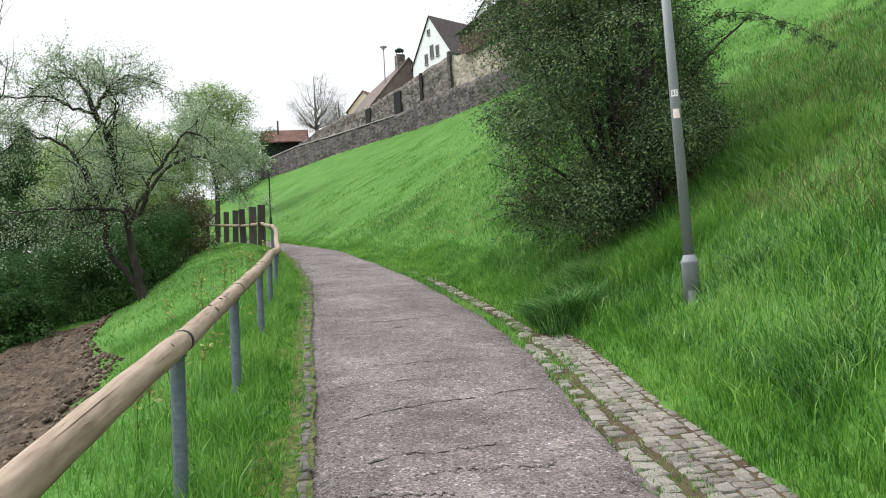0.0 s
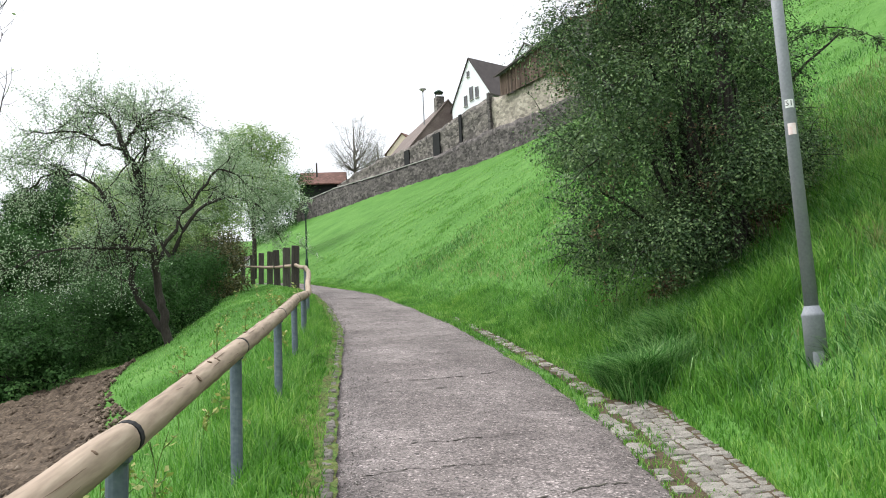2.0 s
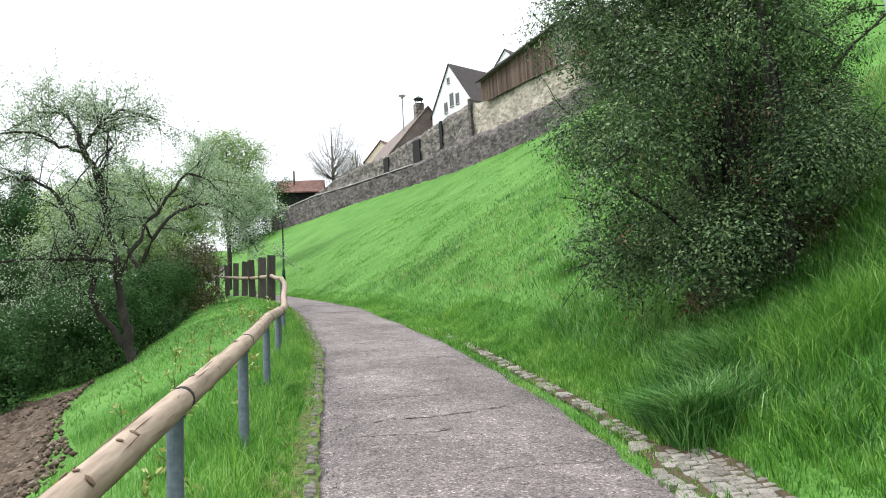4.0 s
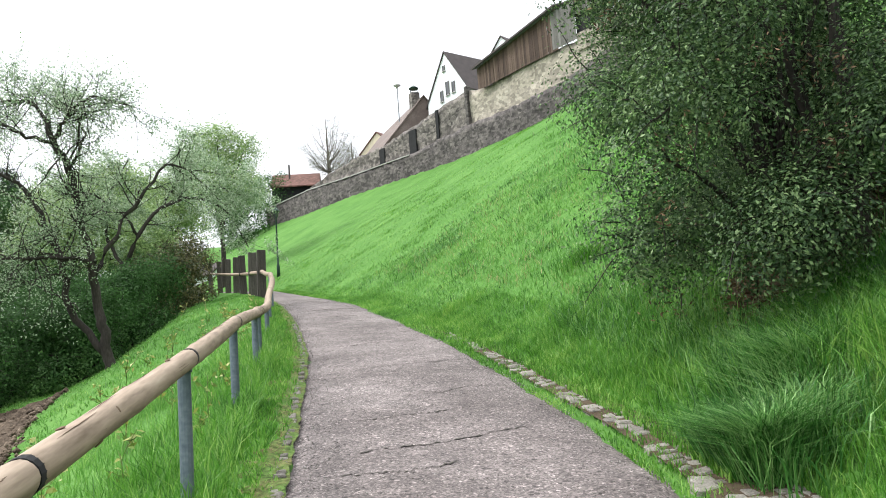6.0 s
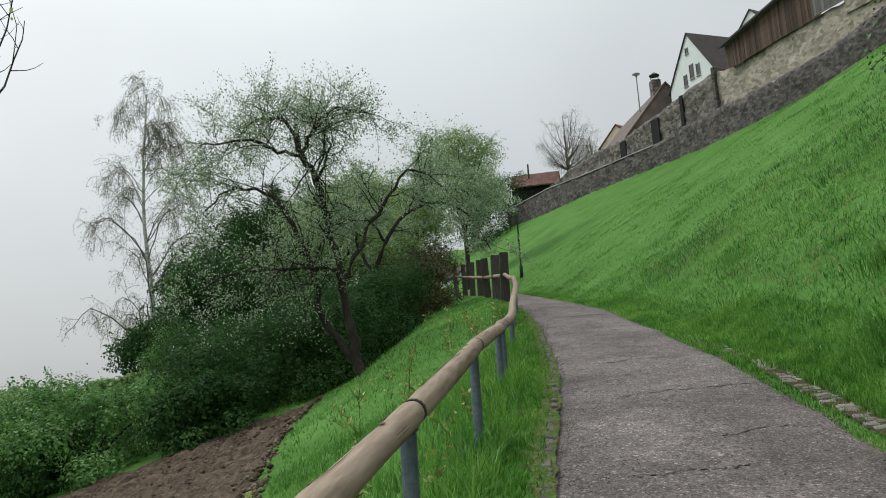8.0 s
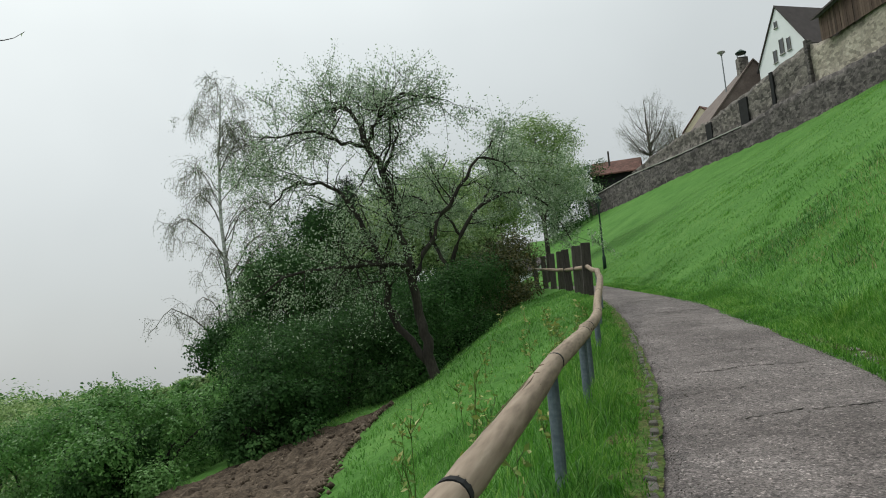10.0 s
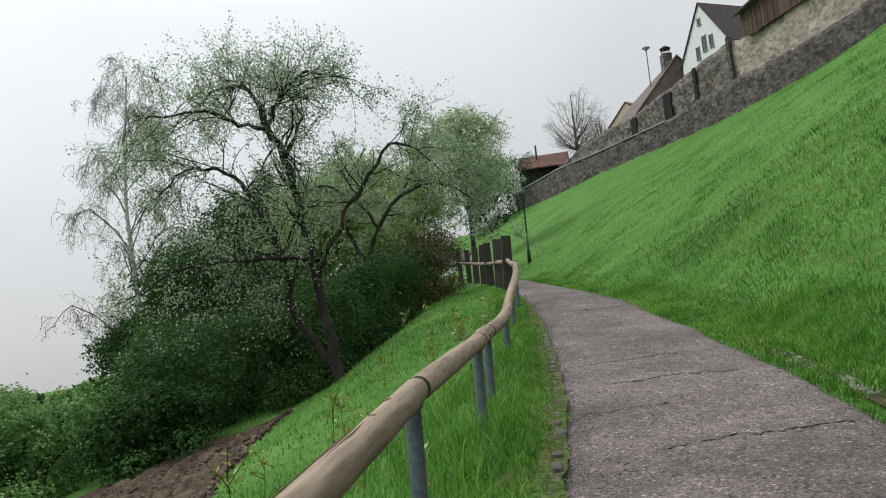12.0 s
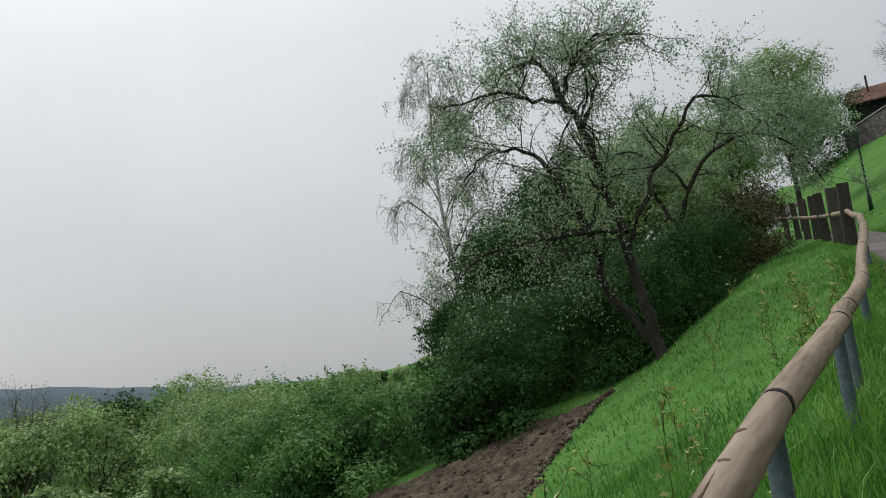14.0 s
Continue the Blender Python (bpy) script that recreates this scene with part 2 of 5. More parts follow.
def add_cells(m, scale, amount, dark=0.5, light=1.6, stretch=(1, 1, 1), start=0.0):
    """Multiplies the colour by a random value per cell: aggregate or stones."""
    n, l = m.node_tree.nodes, m.node_tree.links
    b = n["Principled BSDF"]
    src = b.inputs["Base Color"].links[0].from_socket
    tc, mp, vo = n.new("ShaderNodeTexCoord"), n.new("ShaderNodeMapping"), n.new("ShaderNodeTexVoronoi")
    mp.inputs["Scale"].default_value = stretch
    vo.inputs["Scale"].default_value = scale
    l.new(tc.outputs["Object"], mp.inputs[0])
    l.new(mp.outputs[0], vo.inputs["Vector"])
    sp = n.new("ShaderNodeSeparateColor")
    l.new(vo.outputs["Color"], sp.inputs[0])
    mr = n.new("ShaderNodeMapRange")
    mr.inputs["From Min"].default_value = start
    mr.inputs["To Min"].default_value, mr.inputs["To Max"].default_value = dark, light
    l.new(sp.outputs[0], mr.inputs["Value"])
    mx = n.new("ShaderNodeMixRGB")
    mx.blend_type, mx.inputs[0].default_value = "MULTIPLY", amount
    l.new(src, mx.inputs[1])
    l.new(mr.outputs[0], mx.inputs[2])
    l.new(mx.outputs[0], b.inputs["Base Color"])


add_cells(M_ASPHALT, 88.0, 0.85, 0.4, 1.6)
add_cells(M_ASPHALT, 60.0, 1.0, 1.0, 2.3, start=0.86)
add_cells(M_ASPHALT, 41.0, 1.0, 1.0, 0.35, start=0.9)
add_cells(M_ASPHALT, 7.0, 0.6, 0.72, 1.22)
add_cells(M_RUBBLE, 3.4, 1.0, 0.45, 1.55, (1, 1, 1.6))
add_cells(M_RUBBLE_MID, 3.0, 1.0, 0.4, 1.6, (1, 1, 1.6))
add_cells(M_MOSS, 38.0, 0.8, 0.5, 1.7)
add_cells(M_SOIL, 14.0, 0.6, 0.5, 1.5)
add_cells(M_RUBBLE_LIGHT, 3.2, 0.8, 0.5, 1.4, (1, 1, 1.6))
add_cells(M_TILE_RED, 4.0, 0.7, 0.6, 1.4)

# ---- mesh helpers ----


def fast_mesh(name, verts, faces):
    """A mesh from arrays: verts (n, 3), faces (m, 3 or 4)."""
    verts, faces = np.asarray(verts, np.float32), np.asarray(faces, np.int32)
    me = bpy.data.meshes.new(name)
    me.vertices.add(len(verts))
    me.vertices.foreach_set("co", verts.ravel())
    k = faces.shape[1]
    me.loops.add(faces.size)
    me.loops.foreach_set("vertex_index", faces.ravel())
    me.polygons.add(len(faces))
    me.polygons.foreach_set("loop_start", np.arange(0, faces.size, k, dtype=np.int32))
    me.polygons.foreach_set("loop_total", np.full(len(faces), k, np.int32))
    me.update(calc_edges=True)
    return me


def put(name, me, mat, parent=None, smooth=False, label="", category="", kind="", group=""):
    me.materials.append(mat)
    if smooth:
        me.polygons.foreach_set("use_smooth", np.ones(len(me.polygons), bool))
    ob = new(name, me)
    ob.parent = parent
    return tagged(ob, label, category, group, kind)


def part(name, bm, mat, parent=None, label="", smooth=False, **tags):
    """Links a bmesh as one mesh object."""
    me = bpy.data.meshes.new(name)
    bm.to_mesh(me)
    bm.free()
    return put(name, me, mat, parent, smooth, label, **tags)


def thing(name, x, y, z, label, category, group="", rz=0.0):
    ob = new(name)
    ob.matrix_basis = pose(x, y, z, 0, 0, rz)
    return tagged(ob, label, category, group)


def box(bm, x, y, z, sx, sy, sz, bevel=0.0, rz=0.0):
    """A box centred at x, y with its foot at z."""
    r = bmesh.ops.create_cube(bm, size=1.0, matrix=pose(x, y, z + sz / 2, 0, 0, rz) @ Matrix.Diagonal((sx, sy, sz, 1)))
    if bevel:
        es = list({e for v in r["verts"] for e in v.link_edges})
        bmesh.ops.bevel(bm, geom=es, offset=bevel, segments=1, affect="EDGES", profile=0.5)
    return bm


def lathe(profile, sides=16):
    """A turned bmesh from (radius, height) pairs."""
    bm = bmesh.new()
    rings = []
    for r, h in profile:
        rings.append([bm.verts.new((r * math.cos(2 * math.pi * i / sides), r * math.sin(2 * math.pi * i / sides), h)) for i in range(sides)])
    for a, b in zip(rings, rings[1:]):
        for i in range(sides):
            bm.faces.new((a[i], a[(i + 1) % sides], b[(i + 1) % sides], b[i]))
    bm.faces.new(rings[0][::-1])
    bm.faces.new(rings[-1])
    return bm


def tubes(lines, sides=6):
    """One set of arrays for many tapering tubes: lines of (points, radii)."""
    vs, fs, base = [], [], 0
    for pts, rad in lines:
        pts, rad = np.asarray(pts, float), np.asarray(rad, float)
        d = np.gradient(pts, axis=0)
        d /= np.linalg.norm(d, axis=1)[:, None] + 1e-9
        ref = np.where(np.abs(d[:, 2:3]) > 0.9, [[1.0, 0, 0]], [[0, 0, 1.0]])
        a = np.cross(d, ref)
        a /= np.linalg.norm(a, axis=1)[:, None] + 1e-9
        b = np.cross(d, a)
        k = np.arange(sides) * 2 * math.pi / sides
        ring = pts[:, None] + rad[:, None, None] * (a[:, None] * np.cos(k)[None, :, None] + b[:, None] * np.sin(k)[None, :, None])
        vs.append(ring.reshape(-1, 3))
        n = len(pts)
        i, j = np.meshgrid(np.arange(n - 1), np.arange(sides), indexing="ij")
        j2 = (j + 1) % sides
        fs.append(np.stack([i * sides + j, i * sides + j2, (i + 1) * sides + j2, (i + 1) * sides + j], -1).reshape(-1, 4) + base)
        base += n * sides
    return np.concatenate(vs), np.concatenate(fs)


def leaf_arrays(points, size, r, flat=0.0, narrow=0.5, fold=0.25, facing=None):
    """Folded leaves, two triangles each side of a midrib, at random turns about the points."""
    points = np.asarray(points, float)
    n = len(points)
    s = size * r.uniform(0.6, 1.35, n)[:, None]
    d = r.normal(size=(n, 3))
    d[:, 2] *= 1 - flat
    if facing is not None:
        d -= facing * (d * facing).sum(1)[:, None] * 0.8
    d /= np.linalg.norm(d, axis=1)[:, None]
    q = r.normal(size=(n, 3))
    q[:, 2] += flat * 2
    if facing is not None:
        q = facing * 1.7 + q * 0.55
    side = np.cross(d, q)
    side /= np.linalg.norm(side, axis=1)[:, None] + 1e-9
    up = np.cross(side, d)
    a, tip = points - d * s * 0.5, points + d * s * 0.5
    lft, rgt = points + side * s * narrow * 0.5 + up * s * fold * 0.4, points - side * s * narrow * 0.5 + up * s * fold * 0.4
    v = np.stack([a, rgt, tip, lft], 1).reshape(-1, 3)
    k = np.arange(n)[:, None] * 4
    f = np.concatenate([k + [[0, 1, 2]], k + [[0, 2, 3]]], 0)
    return v, f


def smooth_line(pts, n):
    """A rounded polyline through a few points."""
    pts = np.asarray(pts, float)
    t = np.linspace(0, len(pts) - 1, n)
    i = np.clip(t.astype(int), 0, len(pts) - 2)
    u = (t - i)[:, None]
    p0, p1, p2, p3 = pts[np.maximum(i - 1, 0)], pts[i], pts[i + 1], pts[np.minimum(i + 2, len(pts) - 1)]
    return 0.5 * (2 * p1 + (p2 - p0) * u + (2 * p0 - 5 * p1 + 4 * p2 - p3) * u ** 2 + (3 * p1 - p0 - 3 * p2 + p3) * u ** 3)


def sprout(lines, r, levels, count, length, spread, rise, thin=0.5, step=5):
    """Grows side shoots from lines; returns all shoots and the points along the last ones."""
    shoots, tips, now = [], [], lines
    for level in range(levels):
        nxt = []
        for pts, rad in now:
            for _ in range(max(1, int(round(count[level] * r.uniform(0.7, 1.3))))):
                k = r.uniform(0.25, 1.0) * (len(pts) - 1)
                i = min(int(k), len(pts) - 2)
                p = pts[i] + (pts[i + 1] - pts[i]) * (k - i)
                d = pts[i + 1] - pts[i]
                d = d / (np.linalg.norm(d) + 1e-9) * 0.6 + r.normal(size=3) * spread
                d /= np.linalg.norm(d)
                ln = length[level] * r.uniform(0.5, 1.3)
                q = [p]
                for s in range(step):
                    d = d + r.normal(size=3) * 0.16 + np.array([0, 0, rise[level]])
                    d /= np.linalg.norm(d)
                    q.append(q[-1] + d * ln / step)
                q = np.array(q)
                r0 = max(rad[i] * thin, 0.004)
                nxt.append((q, np.linspace(r0, r0 * 0.35, len(q))))
        shoots += nxt
        now = nxt
    for q, _ in now:
        tips.append(q[1:])
    return shoots, np.concatenate(tips)


def scatter(tips, per, jitter, r):
    p = np.repeat(tips, per, axis=0)
    return p + r.normal(size=p.shape) * jitter


# ---- the lie of the land ----
LEFT_Y = [-40, -12, 0, 4.1, 6.1, 8.65, 12.5, 14.2, 17, 19.5, 25.5, 32, 38, 46, 55, 70, 100]
LEFT_X = [-6.9, -2.15, -0.1, 0.58, 0.93, 1.32, 1.97, 2.23, 2.5, 2.68, 2.95, 3.15, 3.1, 2.6, 1.6, -1.5, -10]
RIGHT_Y = [-40, -12, 0, 3.5, 4.9, 7.0, 9.4, 12.1, 14.3, 18, 24, 31, 38, 46, 55, 70, 100]
RIGHT_X = [-5.5, -0.75, 1.5, 2.26, 2.6, 3.2, 3.64, 3.95, 4.17, 4.3, 4.35, 4.35, 4.3, 3.8, 2.9, 0, -8]
RISE_Y = [-60, -12, 9, 22, 28.7, 38, 50, 70, 100, 160]
RISE_Z = [-8, -1.76, 1.323, 3.32, 4.1, 5.18, 6.4, 8.0, 10.0, 12.0]
WALL_Y = [-40, 0, 30, 42, 53.4, 58.2, 63.6, 70.5, 79, 87.5, 92.5, 130]
WALL_X = [60, 46, 34.8, 30, 25.6, 23.9, 22.2, 19.3, 15.9, 12.75, 10.65, -6]
WALL_Z = [29, 26, 23, 20.6, 18.5, 18.3, 18.2, 18.2, 18.35, 18.3, 18.35, 18.4]


def left_edge(y):
    return np.interp(y, LEFT_Y, LEFT_X)


def right_edge(y):
    return np.interp(y, RIGHT_Y, RIGHT_X)


def lumps(x, y, s, seed):
    """Smooth uneven ground from a few waves."""
    g = np.random.default_rng(seed)
    z = np.zeros_like(np.asarray(x, float))
    for _ in range(7):
        a, f, p = g.uniform(0, 6.28), s * g.uniform(0.5, 1.8), g.uniform(0, 6.28)
        z = z + np.sin((np.cos(a) * x + np.sin(a) * y) * f + p)
    return z / 7


def land(x, y):
    x, y = np.asarray(x, float), np.asarray(y, float)
    zp = np.interp(y, RISE_Y, RISE_Z)
    u = x - right_edge(y)
    wx, wz = np.interp(y, WALL_Y, WALL_X) - right_edge(y), np.interp(y, WALL_Y, WALL_Z) - 0.4 - zp
    g = 0.55
    hill = np.where(u < g, 0.04 * u / g, 0.04 + (wz - 0.04) * (u - g) / (wx - g))
    hill = np.where(u > wx, wz + 0.02 * (u - wx), hill)
    hill = hill + np.clip((u - 1.0) / 3, 0, 1) * np.clip((wx - u) / 4, 0, 1) * (lumps(x, y, 0.9, 3) * 0.16 + lumps(x, y, 3.2, 4) * 0.05)
    v = left_edge(y) - 0.5 - x
    fall = -np.where(v < 4.5, 0.40 * v, np.where(v < 24, 1.8 + 0.22 * (v - 4.5), np.where(v < 60, 6.1 + 0.10 * (v - 24), 9.7)))
    fall = fall + 0.36 * np.clip((y - 16) / 6, 0, 1) * np.clip((44 - y) / 8, 0, 1) * np.exp(-((v - 1.9) / 1.25) ** 2)
    fall = fall + np.clip((v - 0.5) / 2, 0, 1) * (lumps(x, y, 1.1, 8) * 0.10 + lumps(x, y, 3.5, 9) * 0.03)
    return zp + np.where(u > 0, hill, 0) + np.where(v > 0, fall, 0)


def land1(x, y):
    return float(land(np.array([x]), np.array([y]))[0])


def axis(parts):
    a = []
    for lo, hi, st in parts:
        a.append(np.arange(lo, hi, st))
    return np.concatenate(a)


gx = axis([(-900, -100, 50), (-100, -30, 5), (-30, -8, 1.0), (-8, -3, 0.4), (-3, 9, 0.16), (9, 20, 0.5), (20, 40, 1.0), (40, 80, 4), (80, 601, 40)])
gy = axis([(-300, -40, 20), (-40, -4, 2), (-4, 26, 0.2), (26, 50, 0.5), (50, 100, 1.25), (100, 200, 10), (200, 1201, 50)])
XX, YY = np.meshgrid(gx, gy)
ZZ = land(XX, YY)
on_path = (XX > left_edge(YY) - 0.12) & (XX < right_edge(YY) + 0.5)
ZZ = ZZ - np.where(on_path, 0.035, 0)
nx = len(gx)
ii, jj = np.meshgrid(np.arange(len(gy) - 1), np.arange(nx - 1), indexing="ij")
quads = np.stack([ii * nx + jj, ii * nx + jj + 1, (ii + 1) * nx + jj + 1, (ii + 1) * nx + jj], -1).reshape(-1, 4)
put("ground", fast_mesh("ground", np.stack([XX, YY, ZZ], -1).reshape(-1, 3), quads), M_GRASS_GROUND, smooth=True,
    label="steep green meadow slope falling across the hillside", category="ground", kind="structure")

# asphalt path: a ribbon with a slight camber and ragged edges
py = np.arange(-14, 60, 0.12)
cols = np.linspace(0, 1, 15)
jag = np.random.default_rng(2)
el = left_edge(py) + np.convolve(jag.normal(size=len(py)), np.ones(3) / 3, "same") * 0.035
er = right_edge(py) + np.convolve(jag.normal(size=len(py)), np.ones(3) / 3, "same") * 0.045
PX = el[:, None] + (er - el)[:, None] * cols[None]
PY = np.repeat(py[:, None], len(cols), 1)
PZ = np.interp(PY, RISE_Y, RISE_Z) + 0.03 * np.sin(cols * math.pi)[None] + lumps(PX, PY, 2.2, 12) * 0.012
PZ[:, 0] -= 0.03
PZ[:, -1] -= 0.03
nc = len(cols)
ii, jj = np.meshgrid(np.arange(len(py) - 1), np.arange(nc - 1), indexing="ij")
quads = np.stack([ii * nc + jj, ii * nc + jj + 1, (ii + 1) * nc + jj + 1, (ii + 1) * nc + jj], -1).reshape(-1, 4)
put("road", fast_mesh("road", np.stack([PX, PY, PZ], -1).reshape(-1, 3), quads), M_ASPHALT, smooth=True,
    label="narrow grey worn asphalt footpath climbing the slope", category="path", kind="structure")

# ---- handrail of peeled logs on steel posts ----
RAIL = [(-1.80, -4.75, 0.08), (-1.35, -2.5, 0.41), (-0.90, -0.25, 0.75), (-0.44, 2.0, 1.08), (0.01, 4.25, 1.406), (0.44, 6.5, 1.74), (0.86, 8.75, 2.07),
        (1.25, 11.32, 2.41), (1.6, 13.6, 2.64), (1.71, 14.5, 2.725), (2.02, 16.8, 2.98), (2.3, 19.4, 3.45), (2.6, 22.0, 3.95), (2.79, 24.3, 4.32),
        (2.99, 29.15, 4.98), (2.82, 31.35, 5.2), (2.68, 34.15, 5.5), (2.5, 37.55, 5.9), (2.32, 41.95, 6.45), (2.12, 46.45, 7.0), (1.83, 51.95, 7.72)]
rail_y, rail_x, rail_z = [p[1] for p in RAIL], [p[0] for p in RAIL], [p[2] for p in RAIL]


def log_mesh(length, radius, r, rings=14, sides=18):
    """A peeled log along z with knots swelling and slightly rounded ends."""
    zs = np.concatenate([[0.0, 0.006], np.linspace(0.03, length - 0.03, rings), [length - 0.006, length]])
    rad = radius * (1 + 0.025 * r.normal(size=len(zs)))
    rad[0], rad[1], rad[-2], rad[-1] = radius * 0.86, radius * 0.96, radius * 0.96, radius * 0.86
    k = np.arange(sides) * 2 * math.pi / sides
    wob = 1 + 0.03 * np.sin(2 * k + r.uniform(0, 6)) + 0.012 * np.sin(5 * k)
    bx, by = r.normal(size=2) * 0.008
    bow = np.sin(zs / length * math.pi)
    v = np.stack([rad[:, None] * wob[None] * np.cos(k) + (bx * bow)[:, None], rad[:, None] * wob[None] * np.sin(k) + (by * bow)[:, None], np.repeat(zs[:, None], sides, 1)], -1).reshape(-1, 3)
    bm = bmesh.new()
    vs = [bm.verts.new(p) for p in v]
    n = len(zs)
    for i in range(n - 1):
        for j in range(sides):
            bm.faces.new((vs[i * sides + j], vs[i * sides + (j + 1) % sides], vs[(i + 1) * sides + (j + 1) % sides], vs[(i + 1) * sides + j]))
    bm.faces.new(vs[:sides][::-1])
    bm.faces.new(vs[-sides:])
    return bm


def build_handrail():
    r = np.random.default_rng(11)
    root = thing("handrail", 0, 0, 0, "peeled pine log handrail on galvanised steel posts beside the path", "railing")
    for i, (a, b) in enumerate(zip(RAIL, RAIL[1:])):
        a, b = Vector(a), Vector(b)
        d = b - a
        gap = 0.034
        log = part("log", log_mesh(d.length - gap, 0.058, r), M_LOG, root, "pale peeled round log with knots and cracks", smooth=True)
        log.matrix_basis = Matrix.Translation(a + d.normalized() * gap / 2) @ d.to_track_quat("Z", "Y").to_matrix().to_4x4() @ pose(0, 0, 0, 0, 0, r.uniform(0, 360))
        # added near-black core paints the shade of the gap between logs
        core = part("dowel", lathe([(0.0565, -0.03), (0.0565, 0.012)], 16), M_DARK, log, "added near-black core painting the shade in the log joint")
        if b[1] < 16:
            for _ in range(9):
                ang, zz = r.uniform(0, 6.28), r.uniform(0.15, d.length - 0.15)
                bm = bmesh.new()
                bmesh.ops.create_uvsphere(bm, u_segments=8, v_segments=5, radius=1.0)
                k = part("knot", bm, M_KNOT, log, "dark oval knot")
                s = r.uniform(0.35, 1.0)
                k.matrix_basis = pose(0, 0, zz, 0, 0, math.degrees(ang)) @ Matrix.Translation((0.0575, 0, 0)) @ Matrix.Diagonal((0.0045, 0.018 * s + 0.003, 0.011 * s + 0.003, 1))
            for q in range(16):
                ln = r.uniform(0.6, min(1.5, d.length * 0.7)) if q % 8 == 0 else r.uniform(0.06, min(0.4, d.length * 0.5))
                ang, zz = r.uniform(0, 6.28), r.uniform(0.05, d.length - ln - 0.05)
                t = np.linspace(0, 1, 9)
                aa = ang + np.cumsum(r.normal(size=9)) * 0.02
                pts = np.stack([0.0572 * np.cos(aa), 0.0572 * np.sin(aa), zz + t * ln], -1)
                v, f = tubes([(pts, (0.0019 if q % 4 == 0 else 0.0015) * np.sin(t * math.pi) + 0.0004)], 4)
                put("crack", fast_mesh("crack", v, f), M_KNOT, log, label="dark drying crack")
    for i, (x, y, z) in enumerate(RAIL[:14]):
        foot = land1(x, y) - 0.15
        h = z - 0.045 - foot
        post = part("post", lathe([(0.036, 0), (0.036, h - 0.004), (0.033, h), (0.0, h)], 14), M_GALV, root, "grey galvanised steel post", smooth=False)
        post.matrix_basis = pose(x - 0.025, y - 0.01, foot)
        bm = bmesh.new()
        box(bm, 0, 0, h - 0.03, 0.09, 0.10, 0.02, 0.004)
        part("bracket", bm, M_GALV, post, "small steel saddle plate")


build_handrail()


def build_sleepers():
    r = np.random.default_rng(4)
    for x, y, top in ((2.96, 29.2, 5.68), (2.86, 31.4, 5.92), (2.75, 34.2, 6.23), (2.65, 37.6, 6.63), (2.52, 42.0, 7.17), (2.33, 46.5, 7.68), (2.02, 52.0, 8.39)):
        foot = land1(x, y) - 0.2
        bm = box(bmesh.new(), 0, 0, 0, 0.25 * r.uniform(0.94, 1.08), 0.15, top - foot, 0.014)
        for v in bm.verts:
            v.co += Vector((r.normal() * 0.007, r.normal() * 0.007, r.normal() * 0.012 if v.co.z > 0.5 else 0))
        ob = part("timber_post", bm, M_SLEEPER, None, "dark weathered upright railway sleeper post along the handrail", category="fence post", group="timber posts of the fence")
        ob.matrix_basis = pose(x, y + 0.16, foot, r.normal() * 0.8, r.normal() * 1.4, r.normal() * 5)


build_sleepers()


# ---- numbered lamp post ----
def text_part(word, size, mat, parent, m, name="print"):
    c = bpy.data.curves.new(name, "FONT")
    c.body, c.size, c.align_x, c.align_y, c.extrude = word, size, "CENTER", "CENTER", 0.0004
    ob = new(name, c)
    deps = bpy.context.evaluated_depsgraph_get()
    me = bpy.data.meshes.new_from_object(ob.evaluated_get(deps))
    bpy.data.objects.remove(ob)
    o = put(name, me, mat, parent, label="black digits")
    o.matrix_basis = m
    return o


def curved_label(r, w, h):
    """A thin label wrapped on a pole of radius r, facing -y."""
    bm = bmesh.new()
    n = 8
    a0 = w / r / 2
    rows = [[bm.verts.new((q * math.sin(a), -q * math.cos(a), z)) for a in np.linspace(-a0, a0, n)] for q, z in ((r + 0.0012, 0), (r + 0.0012, h), (r - 0.001, h), (r - 0.001, 0))]
    for a, b in zip(rows, rows[1:] + rows[:1]):
        for i in range(n - 1):
            bm.faces.new((a[i], a[i + 1], b[i + 1], b[i]))
    return bm


